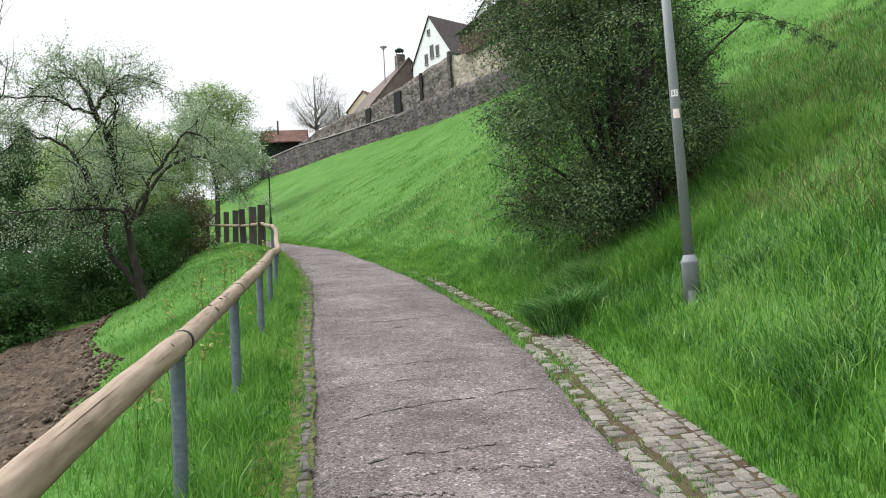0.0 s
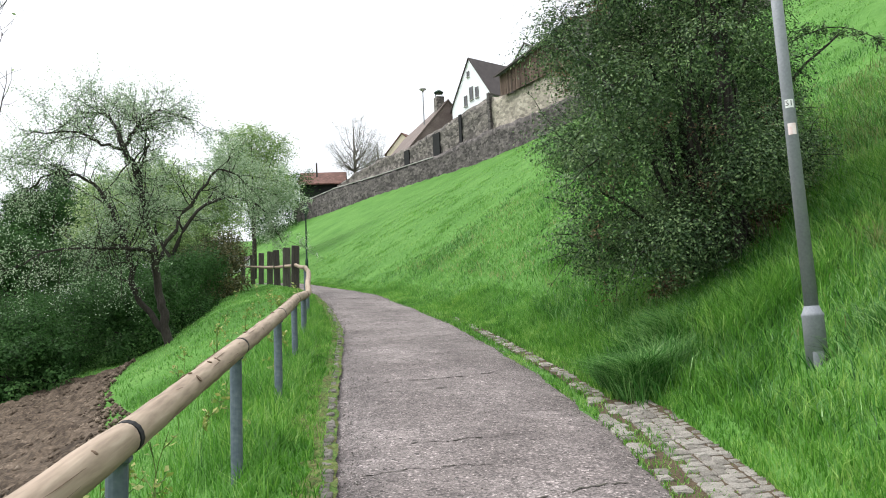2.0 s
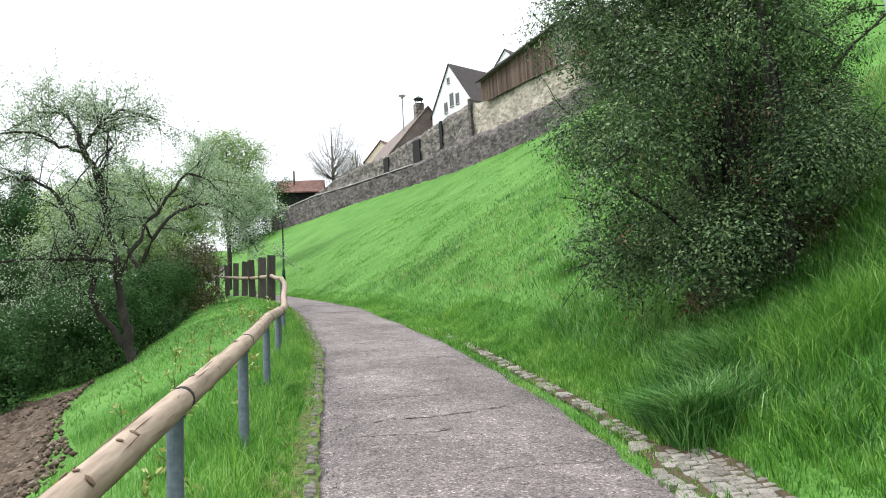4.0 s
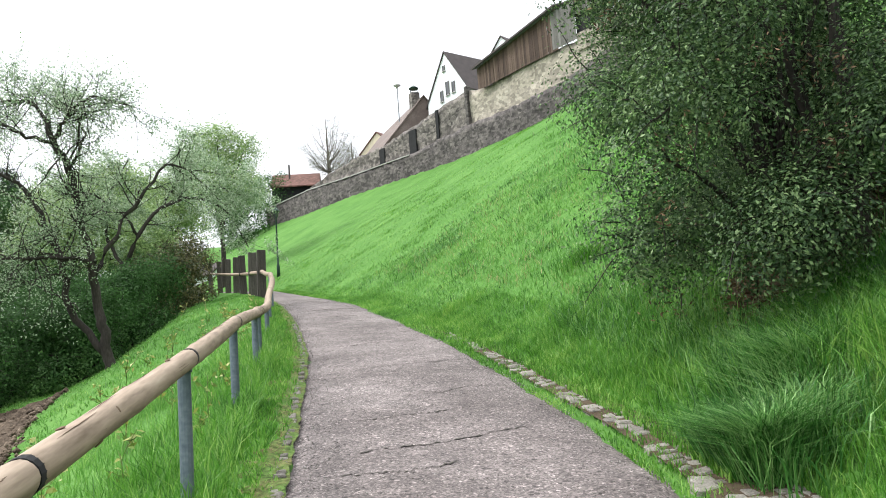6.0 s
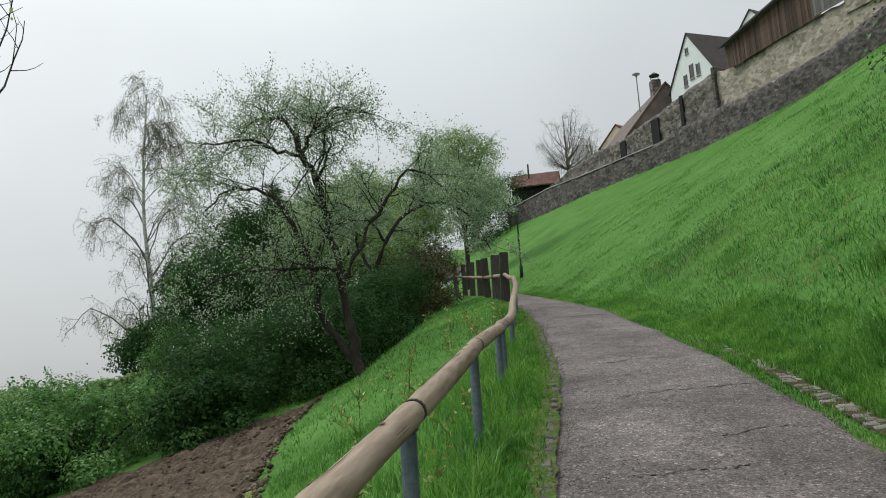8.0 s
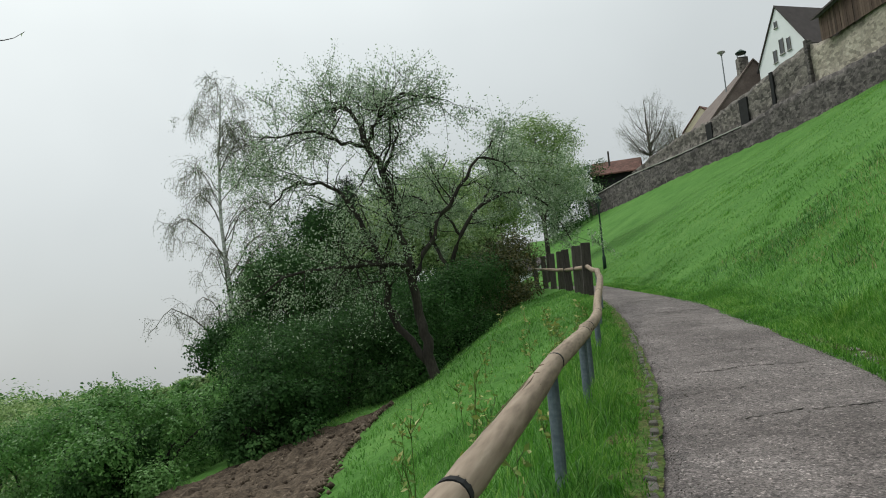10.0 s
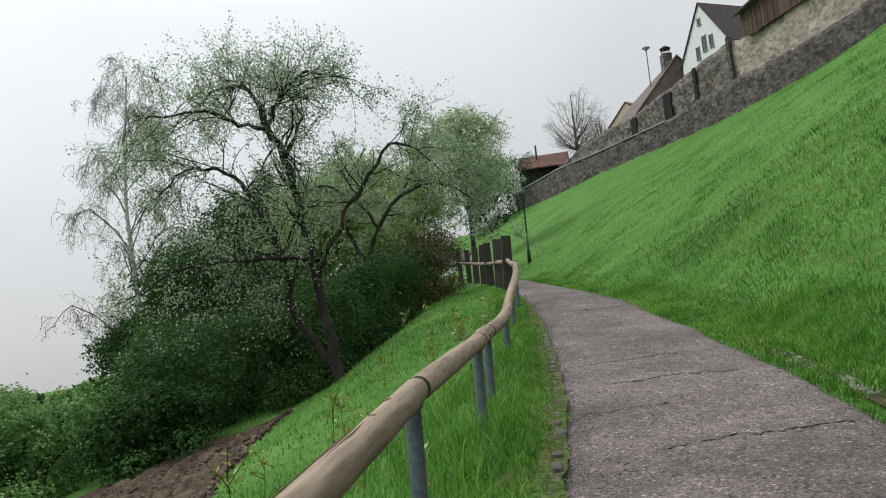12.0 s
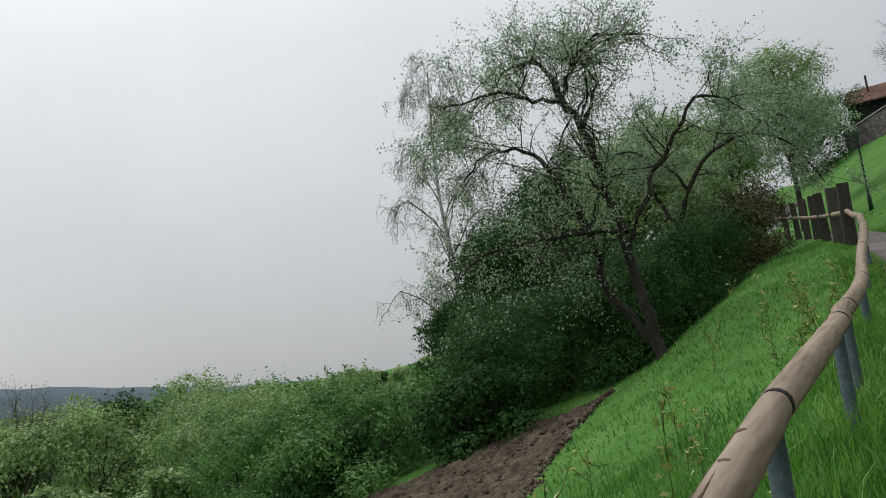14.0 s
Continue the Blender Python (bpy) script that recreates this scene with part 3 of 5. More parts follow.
def build_lamp_post():
    x, y = 4.375, 6.16
    foot = land1(x, y) - 0.05
    root = thing("lamp_post", x, y, foot, "tapering grey steel lamp post numbered 51 in tall grass", "lamp post")
    root.rotation_euler = (radians(0.5), radians(-0.9), 0)
    c = 1.80 - foot
    part("base", lathe([(0.076, 0), (0.073, c - 0.02), (0.077, c - 0.012), (0.077, c), (0.068, c + 0.012), (0.05, c + 0.06)], 20), M_POLE, root, "wider lower tube with collar", smooth=True)
    part("shaft", lathe([(0.049, c + 0.03), (0.036, c + 3.6)], 20), M_POLE, root, smooth=True)
    turn = pose(0, 0, 0, 0, 0, -32)
    d = part("access_door", curved_label(0.0755, 0.075, 0.32), M_POLE, root, "flush access door in the lower tube")
    d.matrix_basis = turn @ pose(0, 0, c - 0.58)
    lab = part("number_label", curved_label(0.0445, 0.06, 0.062), M_WHITE, root, "white number label")
    lab.matrix_basis = turn @ pose(0, 0, c + 1.50)
    text_part("51", 0.056, M_BLACK, lab, pose(-0.002, -0.0465, 0.031, 90, 0, 0))
    st = part("sticker", curved_label(0.0455, 0.058, 0.085), M_PINK, root, "faded pale red sticker")
    st.matrix_basis = turn @ pose(0, 0, c + 1.30)
    # mast arm and lamp head above
    v, f = tubes([(smooth_line([(0, 0, c + 3.55), (0, 0, c + 3.9), (-0.3, 0.05, c + 4.1), (-0.8, 0.1, c + 4.15)], 14), np.full(14, 0.03))], 10)
    put("arm", fast_mesh("arm", v, f), M_POLE, root, True)
    hd = part("lamp_head", box(bmesh.new(), 0, 0, 0, 0.55, 0.2, 0.1, 0.03), M_POLE, root)
    hd.matrix_basis = pose(-1.0, 0.12, c + 4.1)


build_lamp_post()


def build_lantern():
    x, y = 5.45, 48.1
    foot = land1(x, y) - 0.1
    root = thing("street_lantern", x, y, foot, "slim dark green iron street lantern on the grass slope", "street lamp")
    part("post", lathe([(0.09, 0), (0.09, 0.7), (0.05, 0.8), (0.04, 3.3), (0.07, 3.35)], 12), M_IRON, root, smooth=True)
    part("lamp_cage", lathe([(0.09, 3.35), (0.17, 3.68), (0.17, 3.7)], 6), M_GLASS, root, "glazed hexagonal lamp cage")
    part("hood", lathe([(0.24, 3.7), (0.22, 3.74), (0.07, 3.9), (0.03, 4.05)], 12), M_IRON, root, "dark conical hood")


build_lantern()


# ---- the town wall and the buildings on it ----
def wall_strip(ys, top, bottom, set_back, thick, r, rough=0.05):
    """A wall following the wall line, with uneven top and face."""
    ys = np.asarray(ys, float)
    xs = np.interp(ys, WALL_Y, WALL_X) + set_back
    t = np.array([top(y) for y in ys]) + r.normal(size=len(ys)) * rough
    b = np.array([bottom(y) for y in ys])
    rows = 9
    front = np.stack([np.stack([xs + r.normal(size=len(ys)) * rough, ys, b + (t - b) * k / (rows - 1)], -1) for k in range(rows)], 0)
    back = np.stack([xs + thick, ys, t], -1)
    back0 = np.stack([xs + thick, ys, b], -1)
    allv = np.concatenate([front, back[None], back0[None]], 0)
    n = len(ys)
    ii, jj = np.meshgrid(np.arange(allv.shape[0] - 1), np.arange(n - 1), indexing="ij")
    q = np.stack([ii * n + jj, (ii + 1) * n + jj, (ii + 1) * n + jj + 1, ii * n + jj + 1], -1).reshape(-1, 4)
    return fast_mesh("wall", allv.reshape(-1, 3), q)


LEDGE_Y, LEDGE_Z = [0, 30, 42, 53, 58, 63.5, 70, 75, 79, 87, 92.5, 100], [28.5, 25.2, 22.6, 20.15, 20.0, 20.2, 19.6, 19.75, 19.85, 20.3, 20.1, 20.0]
TOP_Y, TOP_Z = [0, 30, 42, 51.6, 56.3, 60.5, 62.6, 63.4, 67.1, 69.8, 74.8, 78.5, 82.7, 88], [31, 28, 25.5, 22.9, 22.85, 22.7, 22.9, 23.3, 22.7, 22.3, 21.6, 21.6, 21.4, 20.6]


def ledge(y):
    return float(np.interp(y, LEDGE_Y, LEDGE_Z))


def crest(y):
    return float(np.interp(y, TOP_Y, TOP_Z))


def wall_foot(y):
    return float(np.interp(y, WALL_Y, WALL_Z)) - 1.1


wr = np.random.default_rng(21)
put("wall_lower", wall_strip(np.arange(12, 96, 0.5), ledge, wall_foot, 0.0, 0.7, wr), M_RUBBLE, label="dark rubble stone retaining wall at the top of the slope", category="wall", kind="structure")
put("wall_upper_west", wall_strip(np.arange(63, 88, 0.5), crest, lambda y: ledge(y) - 0.3, 0.55, 0.7, wr), M_RUBBLE_MID, label="old rubble stone town wall above the ledge", category="wall", kind="structure")
put("wall_upper_east", wall_strip(np.arange(12, 63.6, 0.5), crest, lambda y: ledge(y) - 0.3, 0.50, 0.7, wr), M_RUBBLE_LIGHT, label="pale plastered stretch of old town wall", category="wall", kind="structure")
put("wall_capping", wall_strip(np.arange(70, 95.5, 0.5), lambda y: ledge(y) + 0.06, lambda y: ledge(y) - 0.04, -0.08, 0.65, wr, 0.01), M_CAP, label="pale stone capping of the retaining wall", category="wall capping", kind="structure")


def wall_x(y):
    return float(np.interp(y, WALL_Y, WALL_X))


def buttress(y, width, lift, mat, name, label):
    x = wall_x(y)
    z0, z1 = ledge(y) - 0.1, crest(y) + lift
    pier = name == "wall_drain_pipe"
    bm = box(bmesh.new(), 0, 0, 0, 0.5 if pier else 0.16, width, z1 - z0, 0.04 if pier else 0.0)
    ob = part(name, bm, mat, None, label, category="wall pier" if pier else "wall recess")
    ob.matrix_basis = pose(x + (0.45 if pier else 0.5), y, z0, 0, 0, 22)


# the thin dark drain pipe, built as a narrow masonry box
buttress(63.2, 0.35, 0.3, M_RUBBLE, "wall_drain_pipe", "narrow dark drain pipe on the town wall, built as a stone box")
# near-black blocks on the wall face paint the shade of a slot and recesses
buttress(67.0, 0.35, 0.0, M_DARK, "wall_slot", "dark block painting the shade of a narrow slot in the town wall")
buttress(70.2, 1.0, -0.35, M_DARK, "wall_niche", "dark block painting the shade of a recess between piers of the wall")
buttress(74.6, 0.8, -0.25, M_DARK, "wall_niche", "dark block painting the shade of a recess between piers of the wall")


def prism(w, l, z0, eave, ridge):
    """A house body with gables at y = 0 and y = l, centred on x."""
    bm = bmesh.new()
    p = [(-w / 2, z0), (w / 2, z0), (w / 2, eave), (0, ridge), (-w / 2, eave)]
    a, b = [bm.verts.new((x, 0, z)) for x, z in p], [bm.verts.new((x, l, z)) for x, z in p]
    bm.faces.new(a)
    bm.faces.new(b[::-1])
    for i in range(5):
        bm.faces.new((a[(i + 1) % 5], a[i], b[i], b[(i + 1) % 5]))
    return bm


def roof_slab(w, l, eave, ridge, over, front, side, thick=0.16):
    """One sloping roof plane."""
    s = (ridge - eave) / (w / 2)
    x1, z1 = side * (w / 2 + over), eave - s * over
    bm = bmesh.new()
    q = [(0, -front, ridge), (x1, -front, z1), (x1, l + front, z1), (0, l + front, ridge)]
    lo, hi = [bm.verts.new((x, y, z + 0.01)) for x, y, z in q], [bm.verts.new((x, y, z + thick)) for x, y, z in q]
    bm.faces.new(lo)
    bm.faces.new(hi[::-1])
    for i in range(4):
        bm.faces.new((lo[(i + 1) % 4], lo[i], hi[i], hi[(i + 1) % 4]))
    bmesh.ops.recalc_face_normals(bm, faces=bm.faces)
    return bm


def house(x, y, z, w, l, z0, eave, ridge, rz, wall_mat, roof_mat, label, windows=(), over=0.25, front=0.12):
    root = thing("house", x, y, z, label, "house", rz=rz)
    part("wall", prism(w, l, z0, eave, ridge), wall_mat, root, "rendered gable wall")
    for side in (-1, 1):
        part("roof", roof_slab(w, l, eave, ridge, over, front, side), roof_mat, root, "tiled roof slope")
    for wx, wz, ww, wh in windows:
        win = part("window", box(bmesh.new(), wx, -0.02, wz, ww, 0.06, wh), M_GLASS, root, "small dark window")
        for sx in (-1, 1):
            part("frame", box(bmesh.new(), wx + sx * (ww / 2 + 0.02), -0.04, wz - 0.03, 0.04, 0.08, wh + 0.06), M_BOARD_GREY, win)
        part("sill", box(bmesh.new(), wx, -0.06, wz - 0.08, ww + 0.2, 0.14, 0.06), M_CAP, win)
    return root


def build_buildings():
    house(24.1, 72.2, 0, 5.9, 10, 19, 25.8, 30.0, -69, M_PLASTER, M_TILE_DARK, "tall white gabled house with dark roof behind the wall",
          [(-0.75, 25.5, 0.34, 1.0), (0.15, 25.9, 0.4, 1.25), (1.0, 25.9, 0.34, 1.0), (-0.2, 28.3, 0.26, 0.5)])
    h2 = house(23.0, 76.2, 0, 8.4, 15, 19, 22.1, 27.1, 4, M_TILE_BROWN, M_TILE_BROWN, "low house with a long weathered brown tiled roof")
    gut = part("gutter", box(bmesh.new(), 0, 0, 0, 0.3, 15.4, 0.22, 0.03), M_CAP, h2, "pale metal eaves gutter")
    gut.matrix_basis = pose(-4.62, 7.5, 21.62)
    ch = part("chimney", box(bmesh.new(), 0, 0, 25.6, 0.85, 0.85, 2.2, 0.03), M_RUBBLE_MID, h2, "grey rendered chimney")
    ch.matrix_basis = pose(-0.5, 1.2, 0)
    cp = part("cowl", lathe([(0.45, 28.2), (0.5, 28.3), (0.15, 28.55), (0.05, 28.6)], 10), M_IRON, ch, "dark metal cowl")
    for sx in (-0.35, 0.35):
        part("cowl_leg", box(bmesh.new(), sx, 0, 27.78, 0.06, 0.06, 0.45), M_IRON, ch)
    house(22.6, 95, 0, 5.0, 8, 19, 26.9, 29.0, -50, M_CREAM, M_TILE_RED, "far house with a cream gable and tiled roof")
    house(33.2, 79.8, 0, 5.0, 8, 22, 32.6, 35.2, -60, M_PLASTER, M_TILE_DARK, "far white gabled house behind the board gallery")
    # board gallery on the wall
    a, b = Vector((23.05, 61.3, 0)), Vector((26.1, 53.0, 0))
    d = (b - a)
    yaw = math.degrees(math.atan2(d.y, d.x))
    r = np.random.default_rng(31)
    root = thing("board_gallery", a.x, a.y, 0, "low brown weathered board gallery standing on the town wall", "shed", rz=yaw)
    L = d.length
    n = 46
    def roof_z(s):
        return 24.3 + 1.45 * s / L
    for i in range(n):
        s = (i + 0.5) * L / n
        z0 = crest(a.y + d.y * s / L) - 0.15
        bd = part("board", box(bmesh.new(), 0, 0, 0, L / n * 0.93, 0.03, roof_z(s) - z0), M_BOARD, root)
        bd.matrix_basis = pose(s, -0.02 + r.normal() * 0.012, z0)
    # added near-black box paints the shade inside, behind the board gaps
    part("backing", box(bmesh.new(), L / 2, 0.08, 22.95, L - 0.1, 0.08, 1.25), M_DARK, root, "added near-black box painting the inside shade behind the boards")
    bm = bmesh.new()
    vs = [bm.verts.new(p) for p in ((-0.3, -0.45, 24.2), (L + 0.2, -0.45, 25.75), (L + 0.2, 2.6, 26.9), (-0.3, 2.6, 25.4))]
    up = [bm.verts.new(v.co + Vector((0, 0, 0.14))) for v in vs]
    bm.faces.new(vs[::-1]), bm.faces.new(up)
    for i in range(4):
        bm.faces.new((vs[i], vs[(i + 1) % 4], up[(i + 1) % 4], up[i]))
    part("roof", bm, M_TILE_DARK, root, "thin dark pent roof")
    # grey timber annex with an open front
    ax = thing("timber_annex", 26.2, 52.7, 0, "grey board annex with open hatch beside the gallery", "shed", rz=yaw)
    for i in range(11):
        bd = part("board", box(bmesh.new(), 0, 0, 0, 0.2, 0.03, 2.75), M_BOARD_GREY, ax)
        bd.matrix_basis = pose(-0.75 + i * 0.21, -0.03, 22.85)
    # solid near-black panel paints the shade inside the open hatch
    part("hatch", box(bmesh.new(), 2.8, 0.25, 23.1, 3.0, 0.1, 1.75), M_DARK, ax, "open hatch as a near-black panel, its inside shade painted")
    for i in range(13):
        bd = part("board", box(bmesh.new(), 0, 0, 0, 0.2, 0.03, 0.35 + 0.2 * min(i, 12 - i)), M_BOARD_GREY, ax)
        bd.matrix_basis = pose(1.6 + i * 0.21, -0.03, 24.6)
    part("sill_wall", box(bmesh.new(), 2.9, 0.2, 22.0, 3.0, 0.3, 1.25), M_RUBBLE_LIGHT, ax, "plastered parapet")
    for side in (-1, 1):
        rs = part("roof", roof_slab(2.9, 3.0, 24.9, 26.3, 0.3, 0.25, side), M_TILE_DARK, ax, "dark roof slope")
        rs.matrix_basis = pose(2.9, 0, 0)
    # siren mast
    ms = thing("siren_mast", 21.3, 79.4, 23.5, "thin pole with a mushroom siren above the roofs", "siren")
    part("pole", lathe([(0.07, 0), (0.05, 5.7)], 8), M_POLE, ms)
    part("siren", lathe([(0.1, 5.5), (0.12, 5.62), (0.38, 5.76), (0.36, 5.83), (0.1, 5.93)], 16), M_CAP, ms, "flat mushroom siren head", smooth=True)
    # hut at the low end of the wall, eave shade painted as near-black walls
    hut = house(16.2, 99.4, 0, 5.0, 5.5, 18.5, 23.3, 25.0, 78, M_DARK, M_TILE_RED, "small timber hut with old red tiled hip roof, walls blackened for eave shade", over=0.5)
    pl = thing("wooden_mast", 12.55, 99.0, 21.5, "dark wooden mast beside the red roofed hut", "pole")
    part("shaft", lathe([(0.13, 0), (0.10, 4.6)], 8), M_SLEEPER, pl)
    # ground store at the left end of the wall
    st = house(3.5, 76, 0, 4.5, 4, 7.0, 10.2, 11.4, 60, M_PLASTER, M_TILE_DARK, "distant grey roofed barn behind the trees")


build_buildings()


# ---- trees and shrubs ----
def tree(name, x, y, label, category, trunk_lines, shoots, leaves, leaf_mat, bark, leaf_size, seed, flat=0.0, narrow=0.55, group="", sides=7, z=None):
    r = np.random.default_rng(seed)
    root = thing(name, x, y, land1(x, y) if z is None else z, label, category, group)
    v, f = tubes(trunk_lines, sides + 2)
    put("trunk", fast_mesh("trunk", v, f), bark, root, True, label="bark-covered trunk and limbs")
    if shoots:
        v, f = tubes(shoots, 3)
        put("branchwork", fast_mesh("branchwork", v, f), bark, root, True, kind="stuff")
    if leaves is not None and len(leaves):
        v, f = leaf_arrays(leaves, leaf_size, r, flat, narrow)
        put("crown", fast_mesh("crown", v, f), leaf_mat, root, label="loose crown of small leaves")
    return root


def limb(pts, r0, r1, n=14, wob=0.0, r=None):
    p = smooth_line(pts, n)
    if wob:
        p[1:-1] += r.normal(size=(n - 2, 3)) * wob
    return p, np.linspace(r0, r1, n)


def apple_tree(x, y, seed, limbs, scale=1.0, turn=0.0, label="", leaf=0.066, per=6, counts=(6, 5), mat=None, narrow=1.0):
    r = np.random.default_rng(seed)
    lines = []
    c, s = math.cos(turn), math.sin(turn)
    for pts, r0, r1 in limbs:
        q = np.array(pts, float) * scale * (narrow, 1, 1)
        q = np.stack([q[:, 0] * c - q[:, 1] * s, q[:, 0] * s + q[:, 1] * c, q[:, 2]], -1)
        lines.append(limb(q, r0 * scale * 0.64, r1 * scale * 0.64, 16, 0.03, r))
    shoots, tips = sprout(lines[1:], r, 2, counts, (1.15, 0.75), 0.55, (0.0, 0.02), 0.45, 6)
    hang, tips2 = sprout(lines[2:], r, 1, (7,), (1.3,), 0.6, (-0.25,), 0.35, 6)
    up, tips3 = sprout(lines[1:], r, 1, (6,), (1.0,), 0.35, (0.25,), 0.3, 6)
    tips = np.concatenate([tips, tips2, tips3])
    return tree("apple_tree", x, y, label, "tree", lines, shoots + hang + up, scatter(tips, per, 0.07, r), mat or M_LEAF_APPLE, M_BARK, leaf, seed)


APPLE = [
    ([(0.1, 0, -0.3), (-0.1, 0, 0.7), (-0.26, 0.05, 1.4), (-0.34, 0, 2.4)], 0.20, 0.14),
    ([(-0.34, 0, 2.4), (-0.6, -0.1, 3.3), (-0.9, -0.1, 4.5), (-1.29, 0, 5.2)], 0.13, 0.10),
    ([(-1.29, 0, 5.2), (-1.0, -0.2, 5.6), (-0.67, -0.3, 5.95), (-0.1, -0.4, 6.15), (0.8, -0.5, 5.9)], 0.09, 0.03),
    ([(-1.29, 0, 5.2), (-1.68, 0.2, 6.0), (-2.3, 0.4, 6.3), (-3.3, 0.6, 6.0)], 0.08, 0.03),
    ([(-1.29, 0, 5.2), (-2.0, -0.4, 5.25), (-2.7, -0.8, 5.4), (-3.7, -1.2, 5.2)], 0.07, 0.025),
    ([(-0.1, 0, 0.35), (-0.98, 0.2, 1.4), (-1.1, 0.2, 2.35), (-1.44, 0.2, 3.1), (-1.94, 0.1, 4.0)], 0.13, 0.09),
    ([(-1.94, 0.1, 4.0), (-2.36, 0.2, 4.4), (-3.3, 0.3, 4.6), (-4.1, 0.3, 4.1)], 0.08, 0.025),
    ([(-0.34, 0, 2.3), (-0.7, -0.3, 2.5), (-1.4, -0.6, 2.45), (-2.2, -0.8, 2.45), (-3.1, -1.0, 2.37), (-3.8, -1.1, 2.0)], 0.09, 0.025),
    ([(-0.32, 0, 2.1), (0.3, 0.4, 3.3), (0.9, 0.7, 4.1), (1.6, 0.9, 4.9), (2.3, 0.9, 4.7)], 0.10, 0.03),
    ([(-0.9, -0.1, 4.5), (-0.6, 0.6, 5.5), (-0.9, 1.0, 6.1), (-1.2, 1.2, 6.5)], 0.06, 0.02),
]
apple_tree(-0.9, 23.5, 41, APPLE, label="old leaning apple tree with sparse pale blossom buds", counts=(15, 10), per=4, leaf=0.055, narrow=0.84)
ARCH = [
    ([(0, 0, -0.3), (0.1, 0, 1.5), (0.2, 0, 2.8)], 0.20, 0.15),
    ([(0.2, 0, 2.8), (0.7, -0.1, 4.0), (1.6, -0.2, 5.0), (2.8, -0.3, 5.3), (4.0, -0.3, 4.6), (4.6, -0.3, 3.4)], 0.14, 0.03),
    ([(0.2, 0, 2.8), (-0.4, 0.3, 4.2), (-0.2, 0.5, 5.8), (0.4, 0.6, 7.0)], 0.11, 0.03),
    ([(1.6, -0.2, 5.0), (2.2, 0.2, 6.2), (2.6, 0.3, 7.2)], 0.06, 0.02),
    ([(0.7, -0.1, 4.0), (0.0, -0.6, 4.9), (-1.0, -1.0, 5.4), (-2.0, -1.2, 5.0)], 0.08, 0.025),
    ([(2.8, -0.3, 5.3), (3.5, -0.8, 5.6), (4.4, -1.0, 5.2)], 0.06, 0.02),
]
apple_tree(-1.6, 35.0, 43, ARCH, 1.0, 0.0, "old apple tree with an arching limb and fresh leaves", 0.075, 10, (12, 8))


def birch(x, y, h, seed):
    r = np.random.default_rng(seed)
    lines = [limb([(0.5, 0, -0.5), (0.3, 0, h * 0.3), (-0.1, 0, h * 0.65), (0.1, 0.1, h)], 0.17, 0.03, 20, 0.02, r)]
    boughs = []
    for i in range(44):
        k = r.uniform(0.16, 0.97)
        p = lines[0][0][int(k * 19)]
        a = r.uniform(0, 6.28)
        ln = (1 - k) * 3.4 + 0.9
        d = np.array([math.cos(a), math.sin(a), 0])
        boughs.append(limb([p, p + d * ln * 0.4 + [0, 0, ln * 0.6], p + d * ln * 0.8 + [0, 0, ln * 0.85], p + d * ln * 1.1 + [0, 0, ln * 0.55]], 0.045 * (1.25 - k), 0.01, 10, 0.05, r))
    shoots, _ = sprout(boughs, r, 1, (7,), (0.8,), 0.6, (0.02,), 0.5, 5)
    hang, tips = sprout(boughs + shoots, r, 1, (4,), (0.95,), 0.5, (-0.38,), 0.5, 6)
    hang = [(q, np.full(len(q), 0.007)) for q, _ in hang]
    root = tree("birch_tree", x, y, "tall white-barked birch with thin drooping twigs", "tree", lines, [], None, M_LEAF_BIRCH, M_BIRCH, 0.085, seed)
    v, f = tubes(boughs + shoots + hang, 4)
    put("branchwork", fast_mesh("branchwork", v, f), M_TWIG, root, True, kind="stuff")
    v, f = leaf_arrays(scatter(tips, 3, 0.10, r), 0.07, r)
    put("crown", fast_mesh("crown", v, f), M_LEAF_BIRCH, root, label="hanging veil of tiny young leaves")
    return root


birch(-13.5, 45.0, 15.8, 51)


def lobe_leaves(lobes, per_area, r, shell=0.45):
    """Leaf points and facings on the ragged shells of round leaf masses: lobes of (x, y, z, radius)."""
    pts, out = [], []
    for x, y, z, rad in lobes:
        n = max(12, int(per_area * rad * rad))
        d = r.normal(size=(n, 3))
        d[:, 2] += 0.25
        d /= np.linalg.norm(d, axis=1)[:, None]
        k, p = r.uniform(2.2, 4.5, (2, 3)), r.uniform(0, 6.28, 2)
        bump = 1 + 0.2 * np.sin(d @ k[0] * 2 + p[0]) + 0.13 * np.sin(d @ k[1] * 4 + p[1])
        dist = rad * bump * (1 - shell * r.uniform(0, 1, n) ** 1.6 + 0.16 * np.abs(r.normal(size=n)) * (r.random(n) < 0.25))
        pts.append(np.array([x, y, z]) + d * dist[:, None] * (1, 1, 0.88))
        f = d + [0, 0, 0.55]
        out.append(f / np.linalg.norm(f, axis=1)[:, None])
    return np.concatenate(pts), np.concatenate(out)


